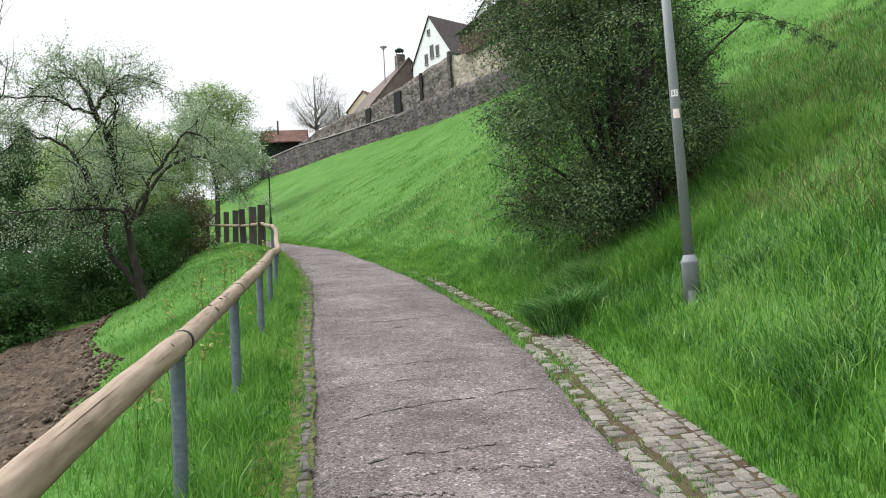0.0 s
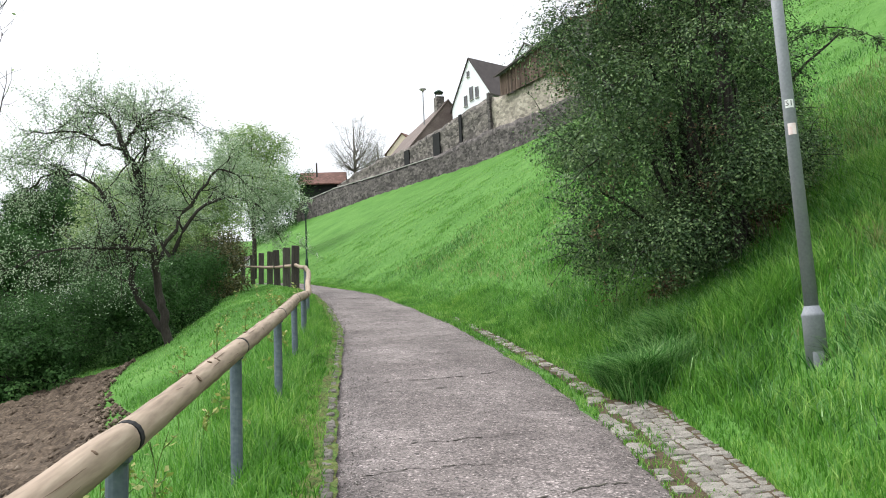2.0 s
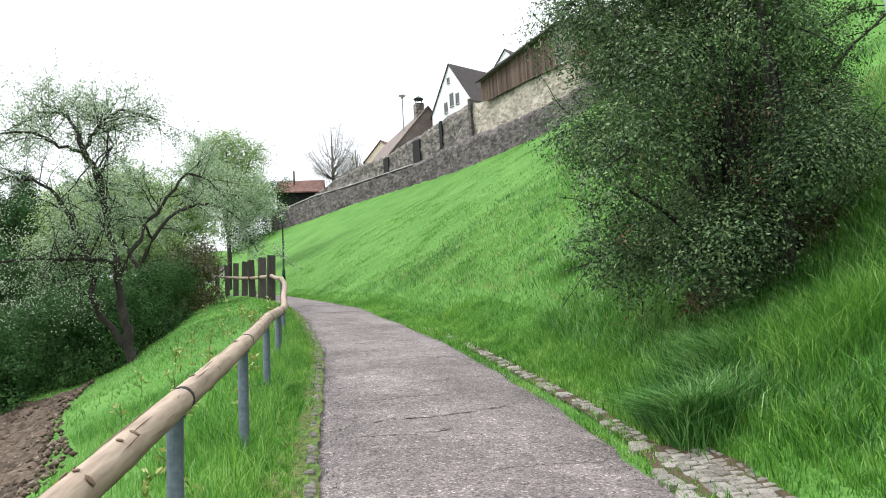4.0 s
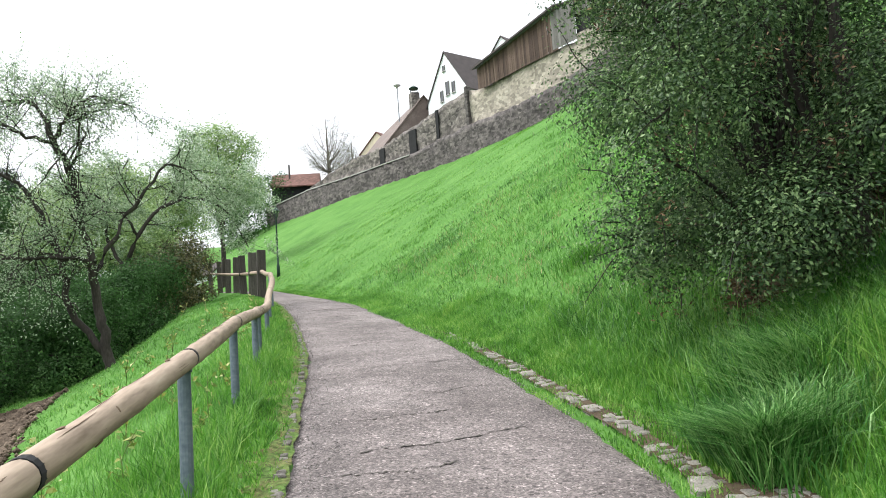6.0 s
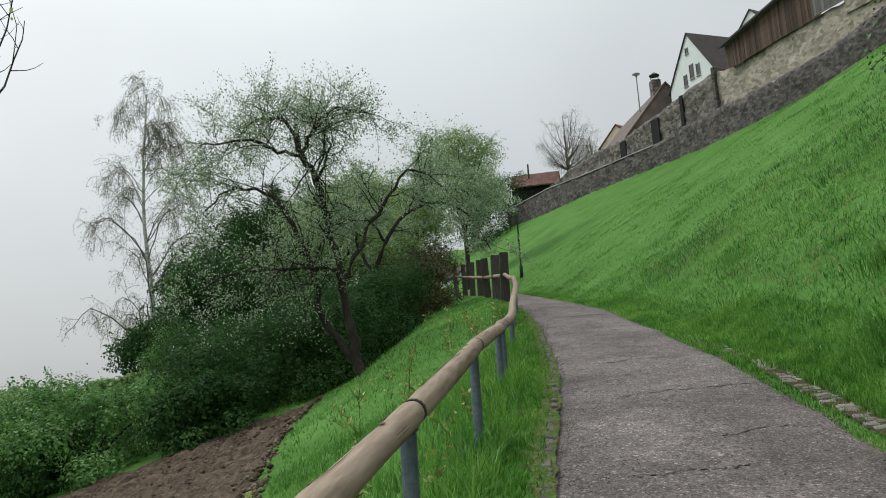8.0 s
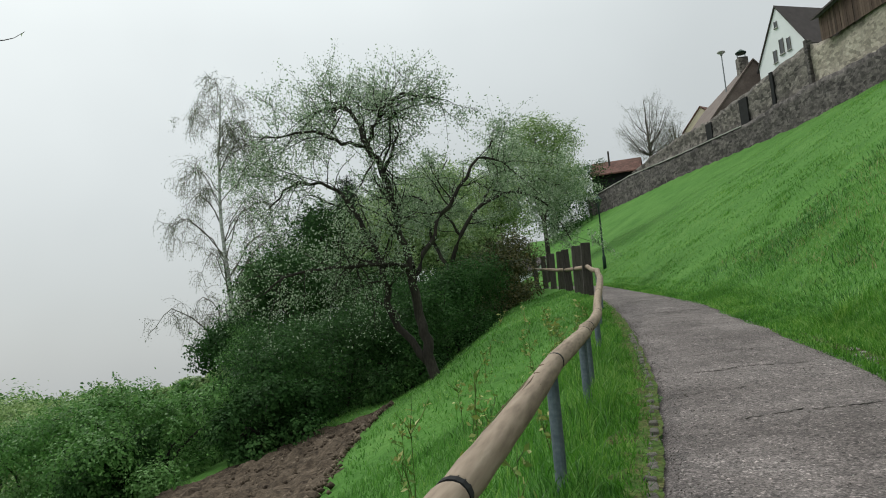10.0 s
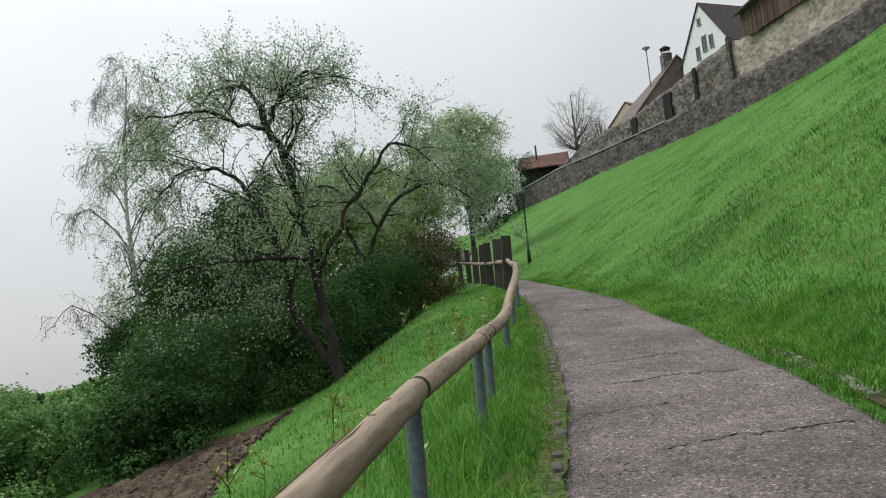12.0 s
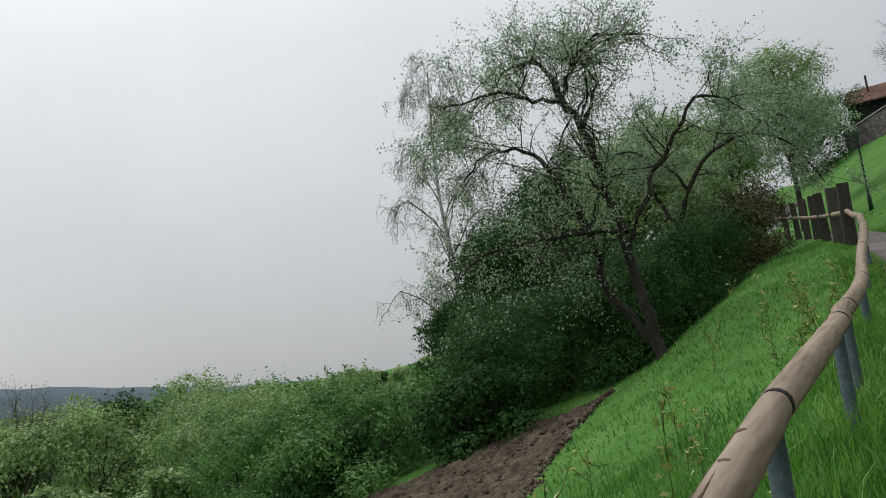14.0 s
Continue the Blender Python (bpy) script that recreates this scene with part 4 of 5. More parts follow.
def leafy(name, x, y, label, category, lobes, n, leaf, mat, seed, bark=None, trunk=0.0, stems=6, sprigs=2, z=None, narrow=0.6, extra=(), foot=0.15, stem_at=(0.0, 0.0)):
    """A shrub or tree whose crown is a heap of leaf masses carried by limbs."""
    r = np.random.default_rng(seed)
    lobes = np.asarray(lobes, float)
    pts, out = lobe_leaves(lobes, n / (lobes[:, 3] ** 2).sum(), r)
    lines = []
    pick = r.permutation(len(lobes))[:max(stems, 3)]
    for i in pick:
        t = lobes[i, :3]
        base = np.array([stem_at[0] + r.normal() * foot, stem_at[1] + r.normal() * foot, -0.4])
        if trunk:
            base[:2] = 0
            fork = np.array([0, 0, lobes[:, 2].min() * 0.7])
            lines.append(limb([fork, fork * 0.6 + t * 0.4 + [0, 0, 0.2], t], trunk * 0.5, trunk * 0.12, 9, 0.05, r))
        else:
            lines.append(limb([base, t * (0.3, 0.3, 0.45), t * (0.7, 0.7, 0.8), t], 0.035, 0.012, 9, 0.03, r))
    if trunk:
        lines.insert(0, limb([(0, 0, -0.5), (0.06, 0, fork[2] * 0.5), fork], trunk, trunk * 0.7, 8))
    shoots = []
    sp, so = [], []
    for c in lobes:
        for _ in range(sprigs):
            d = r.normal(size=3)
            d[2] = d[2] * 0.6 + 0.25
            d /= np.linalg.norm(d)
            q = [c[:3] + d * c[3] * 0.5]
            for _ in range(5):
                d = d + r.normal(size=3) * 0.14 + [0, 0, -0.05]
                d /= np.linalg.norm(d)
                q.append(q[-1] + d * c[3] * 0.19)
            q = np.array(q)
            shoots.append((q, np.linspace(0.008, 0.003, 6)))
            tip = np.repeat(q[1:], 4, axis=0)
            sp.append(tip + r.normal(size=tip.shape) * leaf * 0.6)
            so.append(r.normal(size=tip.shape))
    if sp:
        so = np.concatenate(so)
        pts, out = np.concatenate([pts] + sp), np.concatenate([out, so / np.linalg.norm(so, axis=1)[:, None]])
    lines += [limb(p, a, b, 12, 0.03, r) for p, a, b in extra]
    root = tree(name, x, y, label, category, lines, shoots, None, mat, bark or M_BARK_BUSH, leaf, seed, z=z)
    v, f = leaf_arrays(pts, leaf, r, 0.0, narrow, 0.25, out)
    put("crown", fast_mesh("crown", v, f), mat, root, label="crown of small leaves in uneven masses")
    return root


def mound(w, h, count, r, low=0.15, deep=1.0, size=0.24, at=None):
    """Lobes heaped into a rounded crown of width w and height h; with at, they follow the ground down to its foot."""
    lobes = []
    for i in range(count):
        a, u = r.uniform(0, 6.28), r.uniform(-0.25, 1.0)
        q = math.sqrt(max(0.0, 1 - max(u, 0.0) ** 2)) * r.uniform(0.72, 1.0) * (1 if i % 4 else 0.45)
        rad = min(w, h) * size * r.uniform(0.7, 1.25)
        zz = min(h * (low + (1 - low) * (0.5 + 0.5 * u) * r.uniform(0.9, 1.03)), h - rad * 0.7)
        lx, ly = math.cos(a) * q * (w / 2 - rad * 0.6), math.sin(a) * q * (w / 2 - rad * 0.6) * deep
        if at:
            zz = rad * 0.55 if i % 5 < 2 else zz
            zz += land1(at[0] + lx, at[1] + ly) - land1(*at)
        lobes.append((lx, ly, zz, rad))
    return lobes


# the large bush by the path
BUSH_TRUNKS = [([(0.1 + 0.04 * k, 0.06 * k - 0.75, -0.5), (0.1 + 0.08 * k, 0.08 * k - 0.8, 1.6), (0.1 + 0.11 * k, 0.12 * k - 0.7, 3.2), (0.1 + 0.15 * k, 0.16 * k - 0.5, 5.0)], 0.036 - 0.004 * (k % 4), 0.012) for k in range(8)]
BUSH_TRUNKS += [([(0.8, 0.2, 2.5), (1.9, 0.1, 3.15), (2.7, 0, 3.28), (3.5, 0, 3.1), (4.1, 0, 2.92)], 0.011, 0.003)]


def build_bush():
    x, y = 5.68, 9.6
    g = land1(x, y)
    r = np.random.default_rng(61)
    lobes = []
    for i in range(110):
        a, zz = r.uniform(0, 6.28), r.uniform(0.0, 5.3)
        wide = float(np.interp(zz, [0, 0.7, 1.5, 3.2, 4.3, 5.3], [1.2, 1.45, 1.75, 1.84, 1.62, 0.9]))
        q = wide * r.uniform(0.7, 0.86) if i % 5 else wide * 0.35
        lx, ly = math.cos(a) * q - 0.02, math.sin(a) * q * 0.95
        rad = r.uniform(0.3, 0.56)
        clear = land1(x + lx, y + ly) - g + rad + (0.65 if -0.1 < lx < 0.9 and ly < 0.3 else 0.14)
        lobes.append((lx, ly, max(zz, clear), rad))
    for k in range(30):
        a, zz, q = r.uniform(0, 6.28), r.uniform(1.2, 4.9), r.uniform(0.4, 0.85)
        lx, ly, rad = 1.2 + math.cos(a) * q, 0.7 + math.sin(a) * q, r.uniform(0.3, 0.5)
        lobes.append((lx, ly, max(zz, land1(x + lx, y + ly) - g + rad + 0.1), rad))
    core = [(-0.2 + 0.3 * math.cos(2.4 * k), 0.2 + 0.5 * math.sin(2.4 * k), 1.5 + 0.5 * k, 0.75) for k in range(7)]
    twig = [(1.9 + 0.3 * k, 0, 3.2 + 0.04 * k - 0.012 * k * k, 0.09) for k in range(0, 8)]
    bush = leafy("bush", x, y, "large dense dark green bush with bare upright stems on the slope", "bush", lobes + core + twig, 215000, 0.038, M_LEAF_BUSH, 61, narrow=0.5, stems=26, sprigs=6, extra=BUSH_TRUNKS, foot=0.22, stem_at=(0.55, -0.1))
    lo = np.array(lobes)[::3]
    d = r.normal(size=(len(lo), 3))
    d /= np.linalg.norm(d, axis=1)[:, None]
    mid = lo[:, :3] + d * lo[:, 3:4] * 0.95
    v, f = leaf_arrays(scatter(mid, 60, 0.11, r), 0.045, r, 0.0, 0.3)
    put("withered_foliage", fast_mesh("withered_foliage", v, f), M_DEAD, bush, label="withered brown leaves among the green")


build_bush()
leafy("bush", 7.3, 11.9, "low dark green bush growing beside the large bush", "bush", mound(2.6, 2.6, 22, np.random.default_rng(62), 0.1, at=(7.3, 11.9)), 16000, 0.06, M_LEAF_BUSH, 62)
# hedge and undergrowth down the slope
HEDGE = [(-6.4, 22.3, 4.2, 1.65), (-4.9, 24.3, 4.0, 2.2), (-3.7, 26.6, 3.8, 2.5), (-2.8, 29.6, 3.8, 2.7), (-2.2, 33.6, 3.6, 2.8),
         (-8.6, 28.0, 5.0, 1.5), (-7.0, 31.5, 5.0, 2.8), (-5.2, 36.5, 5.0, 4.4), (-9.5, 38.5, 6, 3.1)]
HEDGE += [(-1.7, 25.6, 2.6, 2.0), (-1.0, 28.4, 2.7, 2.3), (-0.5, 31.5, 2.6, 2.3), (-3.9, 21.9, 2.4, 1.3), (-5.0, 28.5, 4.0, 2.4), (-3.6, 33.0, 4.2, 3.2),
          (-8.3, 23.2, 4.2, 2.1), (-10.6, 24.8, 4.2, 2.0), (-7.0, 21.8, 2.6, 1.2)]
for i, (x, y, w, h) in enumerate(HEDGE):
    leafy("hedge_shrub", x, y, "dense green hedge shrub with dark shaded foot below the slope", "shrub", mound(w, h, 30, np.random.default_rng(70 + i), 0.08, 1.0, 0.25, (x, y)), 13000, 0.075,
          M_LEAF_FRESH if i in (0, 5, 8, 15, 16) else M_LEAF_HEDGE, 70 + i, sprigs=5)
for i, (x, y, w, h) in enumerate([(0.2, 40.0, 3.6, 3.0), (-1.3, 37.6, 3.4, 3.0), (0.6, 45.5, 3.4, 3.0), (0.2, 35.0, 2.6, 2.2)]):
    leafy("red_shrub", x, y, "shrub with reddish brown young leaves beside the fence", "shrub", mound(w, h, 24, np.random.default_rng(90 + i), 0.1, 1.0, 0.22, (x, y)), 6000, 0.10, M_LEAF_RED, 90 + i, sprigs=5)
LEAFY = [(-3.5, 40, 5.5, 6.5, 0), (-0.4, 52, 5.5, 7.2, 0), (-7.2, 43, 6.5, 7.6, 1), (3.1, 62, 6.6, 11.6, 2), (-2.6, 47, 6, 8.4, 0), (-10.8, 41, 5.5, 3.4, 1), (-5.6, 52, 6.5, 9.0, 0), (-1.8, 43.5, 4.5, 5.6, 0), (-7.6, 37.0, 4.6, 5.4, 1)]
for i, (x, y, w, h, sort) in enumerate(LEAFY):
    leafy("leafy_tree", x, y, "leafy spring tree with fresh green leaves", "tree", mound(w, h, 34, np.random.default_rng(100 + i), 0.25, 1.0, 0.2), 22000 if sort == 2 else 15000, 0.13,
          M_LEAF_HEDGE if sort == 1 else M_LEAF_PALE, 100 + i, M_BARK, 0.2, 14, 8)


def spruce(x, y, h, w, seed):
    """A dark conifer: a straight stem with tiers of drooping needle boughs."""
    r = np.random.default_rng(seed)
    stem = limb([(0, 0, -0.4), (0, 0, h * 0.5), (0, 0, h)], 0.16, 0.02, 10)
    boughs = []
    for i in range(130):
        k = r.uniform(0.08, 0.98)
        a, ln = r.uniform(0, 6.28), w / 2 * (1 - k) * r.uniform(0.75, 1.1) + 0.15
        d = np.array([math.cos(a), math.sin(a), 0])
        p = np.array([0, 0, h * k])
        boughs.append(limb([p, p + d * ln * 0.5 - [0, 0, 0.05 * ln], p + d * ln - [0, 0, 0.35 * ln]], 0.03, 0.008, 7))
    shoots, tips = sprout(boughs, r, 1, (7,), (0.5,), 0.5, (-0.12,), 0.5, 4)
    return tree("spruce_tree", x, y, "dark green spruce standing behind the orchard trees", "tree", [stem] + boughs, shoots, scatter(tips, 6, 0.07, r), M_NEEDLE, M_BARK, 0.13, seed, narrow=0.25)


for i, (x, y, h, w) in enumerate([(-8.0, 49.5, 10.2, 4.8), (-10.5, 51.0, 9.0, 4.6), (-13.0, 47.5, 7.0, 4.0)]):
    spruce(x, y, h, w, 120 + i)


def build_woods():
    r = np.random.default_rng(99)
    for i in range(96):
        a = 0.28 + 0.87 * (i % 84 + r.uniform(0, 1)) / 84
        dist = r.uniform(26, 72)
        x, y = 1.4 - math.sin(a) * dist, 8.5 + math.cos(a) * dist
        if x > -13 and y < 50:
            continue
        top = (1.45 + 0.021 * dist + r.normal() * 0.5) if dist > 38 else (-1.2 + 0.09 * (dist - 26) + r.normal() * 0.3)
        h = max(1.6, top - land1(x, y) - (1.2 if a < 0.52 else 0.0))
        leafy("woodland_tree", x, y, "young spring woodland tree in the valley", "tree", mound(h * r.uniform(0.9, 1.2), h, 15, r, 0.12, 1.0, 0.22, (x, y)), 2300, 0.2,
              M_LEAF_PALE if i % 5 else M_LEAF_FRESH if i % 2 else M_LEAF_HEDGE, 200 + i, M_BARK, 0.12, 6, 2)


build_woods()


def valley_fill():
    """Low bushy trees that close the valley floor beyond the hedge."""
    r = np.random.default_rng(123)
    for i in range(16):
        k = i / 15
        x, y = -11.5 - 17 * k + r.normal() * 0.8, 28.5 + 13 * k + r.normal() * 0.8
        h = r.uniform(1.8, 2.6) + 1.6 * k
        leafy("valley_shrub", x, y, "low bushy spring tree on the valley floor", "shrub", mound(h * 1.5, h, 13, r, 0.1, 1.0, 0.29, (x, y)), 4000, 0.12, M_LEAF_PALE if i % 3 else M_LEAF_FRESH, 600 + i, M_BARK, sprigs=3)


valley_fill()


# far hills: low ridges round the valley, distance haze painted into their colour
def ridge(name, dist, base, h, seed):
    r = np.random.default_rng(seed)
    a = np.linspace(-2.6, 2.2, 160)
    z = base + h * (0.55 + 0.45 * np.sin(a * 2.3 + seed) * np.sin(a * 5.1 + 1)) + r.normal(size=160) * h * 0.012
    d = dist * (1 + 0.05 * np.sin(a * 7))
    rows = [np.stack([np.sin(a) * d * k, np.cos(a) * d * k, zz], -1) for k, zz in ((0.86, np.full(160, base - 30.0)), (0.93, base + (z - base) * 0.6), (1.0, z), (1.12, np.full(160, base - 30.0)))]
    v = np.concatenate(rows)
    ii, jj = np.meshgrid(np.arange(3), np.arange(159), indexing="ij")
    q = np.stack([ii * 160 + jj, ii * 160 + jj + 1, (ii + 1) * 160 + jj + 1, (ii + 1) * 160 + jj], -1).reshape(-1, 4)
    put(name, fast_mesh(name, v, q), M_HILLS, smooth=True, label="distant wooded hills along the valley, blue-grey haze put into their colour", category="backdrop", kind="structure")


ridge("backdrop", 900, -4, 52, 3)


# bare tree behind the wall
def bare_tree(x, y, z, h, w, seed):
    r = np.random.default_rng(seed)
    lines = [limb([(0, 0, -1), (0.1, 0, h * 0.35), (0, 0, h * 0.6), (0, 0, h * 0.95)], 0.22, 0.03, 12, 0.04, r)]
    for i in range(34):
        d = r.normal(size=3)
        d[2] = d[2] * 0.8 + 0.15
        d /= np.linalg.norm(d)
        tip = np.array([0, 0, h * 0.64]) + d * (w * 0.46, w * 0.46, h * 0.36)
        p = np.array([0.05, 0, h * (0.25 + 0.4 * max(0.0, d[2]) * r.uniform(0.4, 1.0))])
        lines.append(limb([p, p + (tip - p) * (0.5, 0.5, 0.35), tip], 0.05, 0.012, 8, 0.05, r))
    shoots, tips = sprout(lines, r, 2, (9, 6), (1.15, 0.75), 0.75, (0.0, 0.0), 0.4, 3)
    return tree("bare_tree", x, y, "round bare-branched tree just budding behind the wall", "tree", lines, shoots, scatter(tips, 1, 0.07, r), M_LEAF_BIRCH, M_TWIG, 0.09, seed, z=z)


bare_tree(16.9, 97, 22.3, 9.4, 7.4, 131)
bare_tree(20.5, 100, 22.6, 6.8, 4.3, 132)
for i, (x, y, h) in enumerate([(-38, 36, 8.0), (-36.0, 38.6, 6.2), (-41, 31, 8.5)]):
    bare_tree(x, y, land1(x, y), h, 4.5, 140 + i)


def pollard(x, y, seed):
    """A lopped fruit tree whose limb ends in upright shoots."""
    r = np.random.default_rng(seed)
    lines = [limb([(0, 0, -0.4), (0.2, 0, 2.3), (0.6, 0.1, 4.05)], 0.17, 0.13, 10),
             limb([(0.6, 0.1, 4.05), (1.4, 0.15, 4.6), (2.3, 0.2, 4.7), (3.0, 0.1, 4.65)], 0.09, 0.055, 12, 0.02, r),
             limb([(0.6, 0.1, 4.05), (0.2, 0.4, 5.05), (-0.3, 0.5, 6.05)], 0.09, 0.04, 10, 0.02, r)]
    ups = []
    for i in range(40):
        base = lines[1][0] if i < 28 else lines[2][0]
        p = base[r.integers(5, len(base))]
        d = np.array([r.normal() * 0.35 + 0.1, r.normal() * 0.35, 1.0])
        ln = r.uniform(0.8, 2.0)
        ups.append(limb([p, p + d * ln * 0.4 + [0.12, 0, 0], p + d * ln], 0.013, 0.004, 7, 0.015, r))
    shoots, tips = sprout(ups, r, 1, (5,), (0.5,), 0.4, (0.1,), 0.6, 4)
    return tree("pollard_tree", x, y, "lopped fruit tree with bare upright shoots below the path", "tree", lines, ups + shoots, scatter(tips, 1, 0.03, r)[::5], M_LEAF_PALE, M_BARK, 0.05, seed)


pollard(-5.1, 10.4, 151)
for i, (x, y, w, h) in enumerate([(9.8, 95.5, 6.5, 6.0), (6.6, 92.0, 6, 4.5)]):
    leafy("wall_shrub", x, y, "dark shrub below the low end of the town wall", "shrub", mound(w, h, 18, np.random.default_rng(160 + i), 0.1, 1.0, 0.24, (x, y)), 4500, 0.2, M_LEAF_HEDGE, 160 + i)


# ---- grass ----
BED_Y = [0, 4, 9, 13, 16.5, 19, 22.3]
BED_HI = [-2.2, -1.5, -0.95, -0.75, -1.35, -1.7, -1.6]
BED_LO_Y, BED_LO = [0, 18.5, 20.6, 21.3, 21.9, 22.3], [-9.5, -9.0, -5.5, -4.2, -3.1, -1.75]


def under_bush(x, y):
    return np.hypot((x - 6.2) / 1.2, y - 9.75) < 0.8


def under_hedge(x, y):
    near = np.zeros(np.shape(x), bool)
    for hx, hy, w, h in HEDGE:
        near |= np.hypot(x - hx, y - hy) < w * 0.42
    return near


def in_bed(x, y):
    return (y > 0.4) & (y < 22.3) & (x < np.interp(y, BED_Y, BED_HI)) & (x > np.interp(y, BED_LO_Y, BED_LO))


def blades(x, y, h, width, lean, r, heading=None):
    """Bent grass blades, three faces each."""
    n = len(x)
    z = land(x, y) - 0.015
    a = r.uniform(0, 2 * math.pi, n)
    side = np.stack([np.cos(a), np.sin(a), np.zeros(n)], -1) * (width * r.uniform(0.6, 1.3, n))[:, None]
    b = r.uniform(0, 2 * math.pi, n) if heading is None else heading + r.normal(size=n) * 0.95
    bend = np.stack([np.cos(b), np.sin(b), np.zeros(n)], -1) * (lean * h * r.uniform(0.1, 1.0, n))[:, None]
    p0 = np.stack([x, y, z], -1)
    up = np.zeros((n, 3))
    up[:, 2] = h
    p1 = p0 + up * 0.5 + bend * 0.28
    p2 = p0 + up * (1 - 0.25 * lean) + bend
    v = np.stack([p0 - side, p0 + side, p1 + side * 0.75, p1 - side * 0.75, p2], 1).reshape(-1, 3)
    k = np.arange(n)[:, None] * 5
    f = np.concatenate([k + [[0, 1, 2]], k + [[0, 2, 3]], k + [[3, 2, 4]]], 0)
    return v, f


def meadow(name, n, xfun, y0, y1, h0, h1, width, lean, mat, seed, label, clump=0.0, power=1.0):
    r = np.random.default_rng(seed)
    y = y0 + (y1 - y0) * r.uniform(0, 1, n) ** power
    x = xfun(y, r, n)
    if clump:
        c = np.sin(x * 3.1 + np.sin(y * 2.3)) * np.sin(y * 2.7 + np.sin(x * 1.9))
        keep = r.uniform(0, 1, n) < 0.55 + clump * c
        x, y = x[keep], y[keep]
    free = ~in_bed(x, y) & ~under_hedge(x, y) & (~under_bush(x, y) | (r.random(len(x)) < 0.12))
    x, y = x[free], y[free]
    h = r.uniform(h0, h1, len(x)) * (1 + 0.45 * lumps(x, y, 2.5, seed + 1))
    v, f = blades(x, y, h, width, lean, r)
    put(name, fast_mesh(name, v, f), mat, label=label, category="grass", kind="stuff")


def right_band(a, b):
    return lambda y, r, n: right_edge(y) + a + (b - a) * r.uniform(0, 1, n) ** 1.4


def left_band(a, b):
    return lambda y, r, n: left_edge(y) - a - (b - a) * r.uniform(0, 1, n) ** 1.3


# deep green blades, their darker tone also standing in for the bush's shade
meadow("tall_grass", 52000, right_band(0.95, 8.0), 3.5, 13.0, 0.10, 0.32, 0.0042, 0.9, M_BLADE_BLUE, 315, "tall deep green grass on the slope, its dark tone partly bush shade", 0.35, 1.3)
meadow("tall_grass", 95000, right_band(0.75, 8.0), 1.5, 13.0, 0.10, 0.32, 0.0042, 0.85, M_BLADE, 301, "tall bright green grass on the slope", 0.35, 1.3)
meadow("tall_grass", 15000, lambda y, r, n: r.uniform(4.5, 7.6, n), 7.2, 9.0, 0.24, 0.48, 0.0045, 0.8, M_BLADE, 317, "long bright green grass before the bush", 0.4)
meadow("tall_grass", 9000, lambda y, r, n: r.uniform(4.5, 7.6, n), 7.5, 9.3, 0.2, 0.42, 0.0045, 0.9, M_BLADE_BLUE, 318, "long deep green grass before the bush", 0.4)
meadow("short_grass", 30000, right_band(0.55, 1.3), 1.5, 17.0, 0.05, 0.13, 0.004, 0.6, M_BLADE, 302, "short green grass along the path edge")
meadow("verge_grass", 85000, left_band(0.35, 7.0), 1.5, 16.0, 0.07, 0.24, 0.0045, 0.8, M_BLADE_HILL, 303, "green grass under the handrail", 0.3, 1.2)
meadow("verge_grass", 26000, left_band(0.04, 0.7), 1.5, 26.0, 0.025, 0.09, 0.0045, 0.7, M_BLADE, 304, "short grass at the path edge", 0.45)
meadow("verge_grass", 15000, left_band(0.34, 1.25), 2.0, 17.0, 0.14, 0.33, 0.0042, 0.8, M_BLADE, 316, "longer grass round the handrail posts", 0.45)
meadow("hill_grass", 75000, right_band(0.6, 10), 10.5, 24.0, 0.06, 0.15, 0.0055, 1.1, M_BLADE_HILL, 310, "meadow grass on the hillside", 0.06, 1.2)
meadow("hill_grass", 150000, right_band(0.2, 26), 18.0, 64.0, 0.035, 0.09, 0.010, 1.2, M_BLADE_HILL, 305, "meadow grass on the hillside", 0.08, 1.5)
meadow("hill_grass", 65000, left_band(0.3, 9), 14.0, 36.0, 0.05, 0.13, 0.008, 1.1, M_BLADE_HILL, 306, "meadow grass below the path", 0.3, 1.3)
meadow("short_grass", 16000, right_band(0.28, 0.75), 7.9, 24.0, 0.04, 0.12, 0.005, 0.7, M_BLADE, 309, "short green grass along the path edge")
meadow("short_grass", 22000, right_band(0.02, 0.9), 13.5, 40.0, 0.03, 0.09, 0.006, 0.8, M_BLADE, 311, "short green grass along the path edge")
meadow("verge_grass", 22000, left_band(0.15, 0.6), 1.5, 30.0, 0.04, 0.12, 0.005, 0.7, M_BLADE, 312, "short grass at the path edge")
meadow("gutter_weeds", 15000, right_band(-0.04, 0.24), 1.5, 20.0, 0.015, 0.07, 0.004, 0.9, M_BLADE, 308, "weeds growing in the cobble joints", 0.45)
meadow("gutter_weeds", 5000, right_band(0.2, 0.66), 1.5, 8.2, 0.012, 0.05, 0.004, 0.9, M_BLADE, 313, "weeds growing in the cobble joints", 0.45)
# dull olive blades, partly darkened in colour for the shade beside the bush
meadow("olive_grass", 26000, right_band(2.6, 9), 3.0, 13.5, 0.14, 0.36, 0.0055, 0.9, M_OLIVE, 314, "olive green grass with old stalks on the upper slope, dark tone partly bush shade", 0.3)
meadow("dry_grass", 7000, right_band(1.5, 9), 4.0, 26.0, 0.08, 0.22, 0.005, 1.0, M_DRY, 307, "withered straw-coloured grass among the green", 0.45)


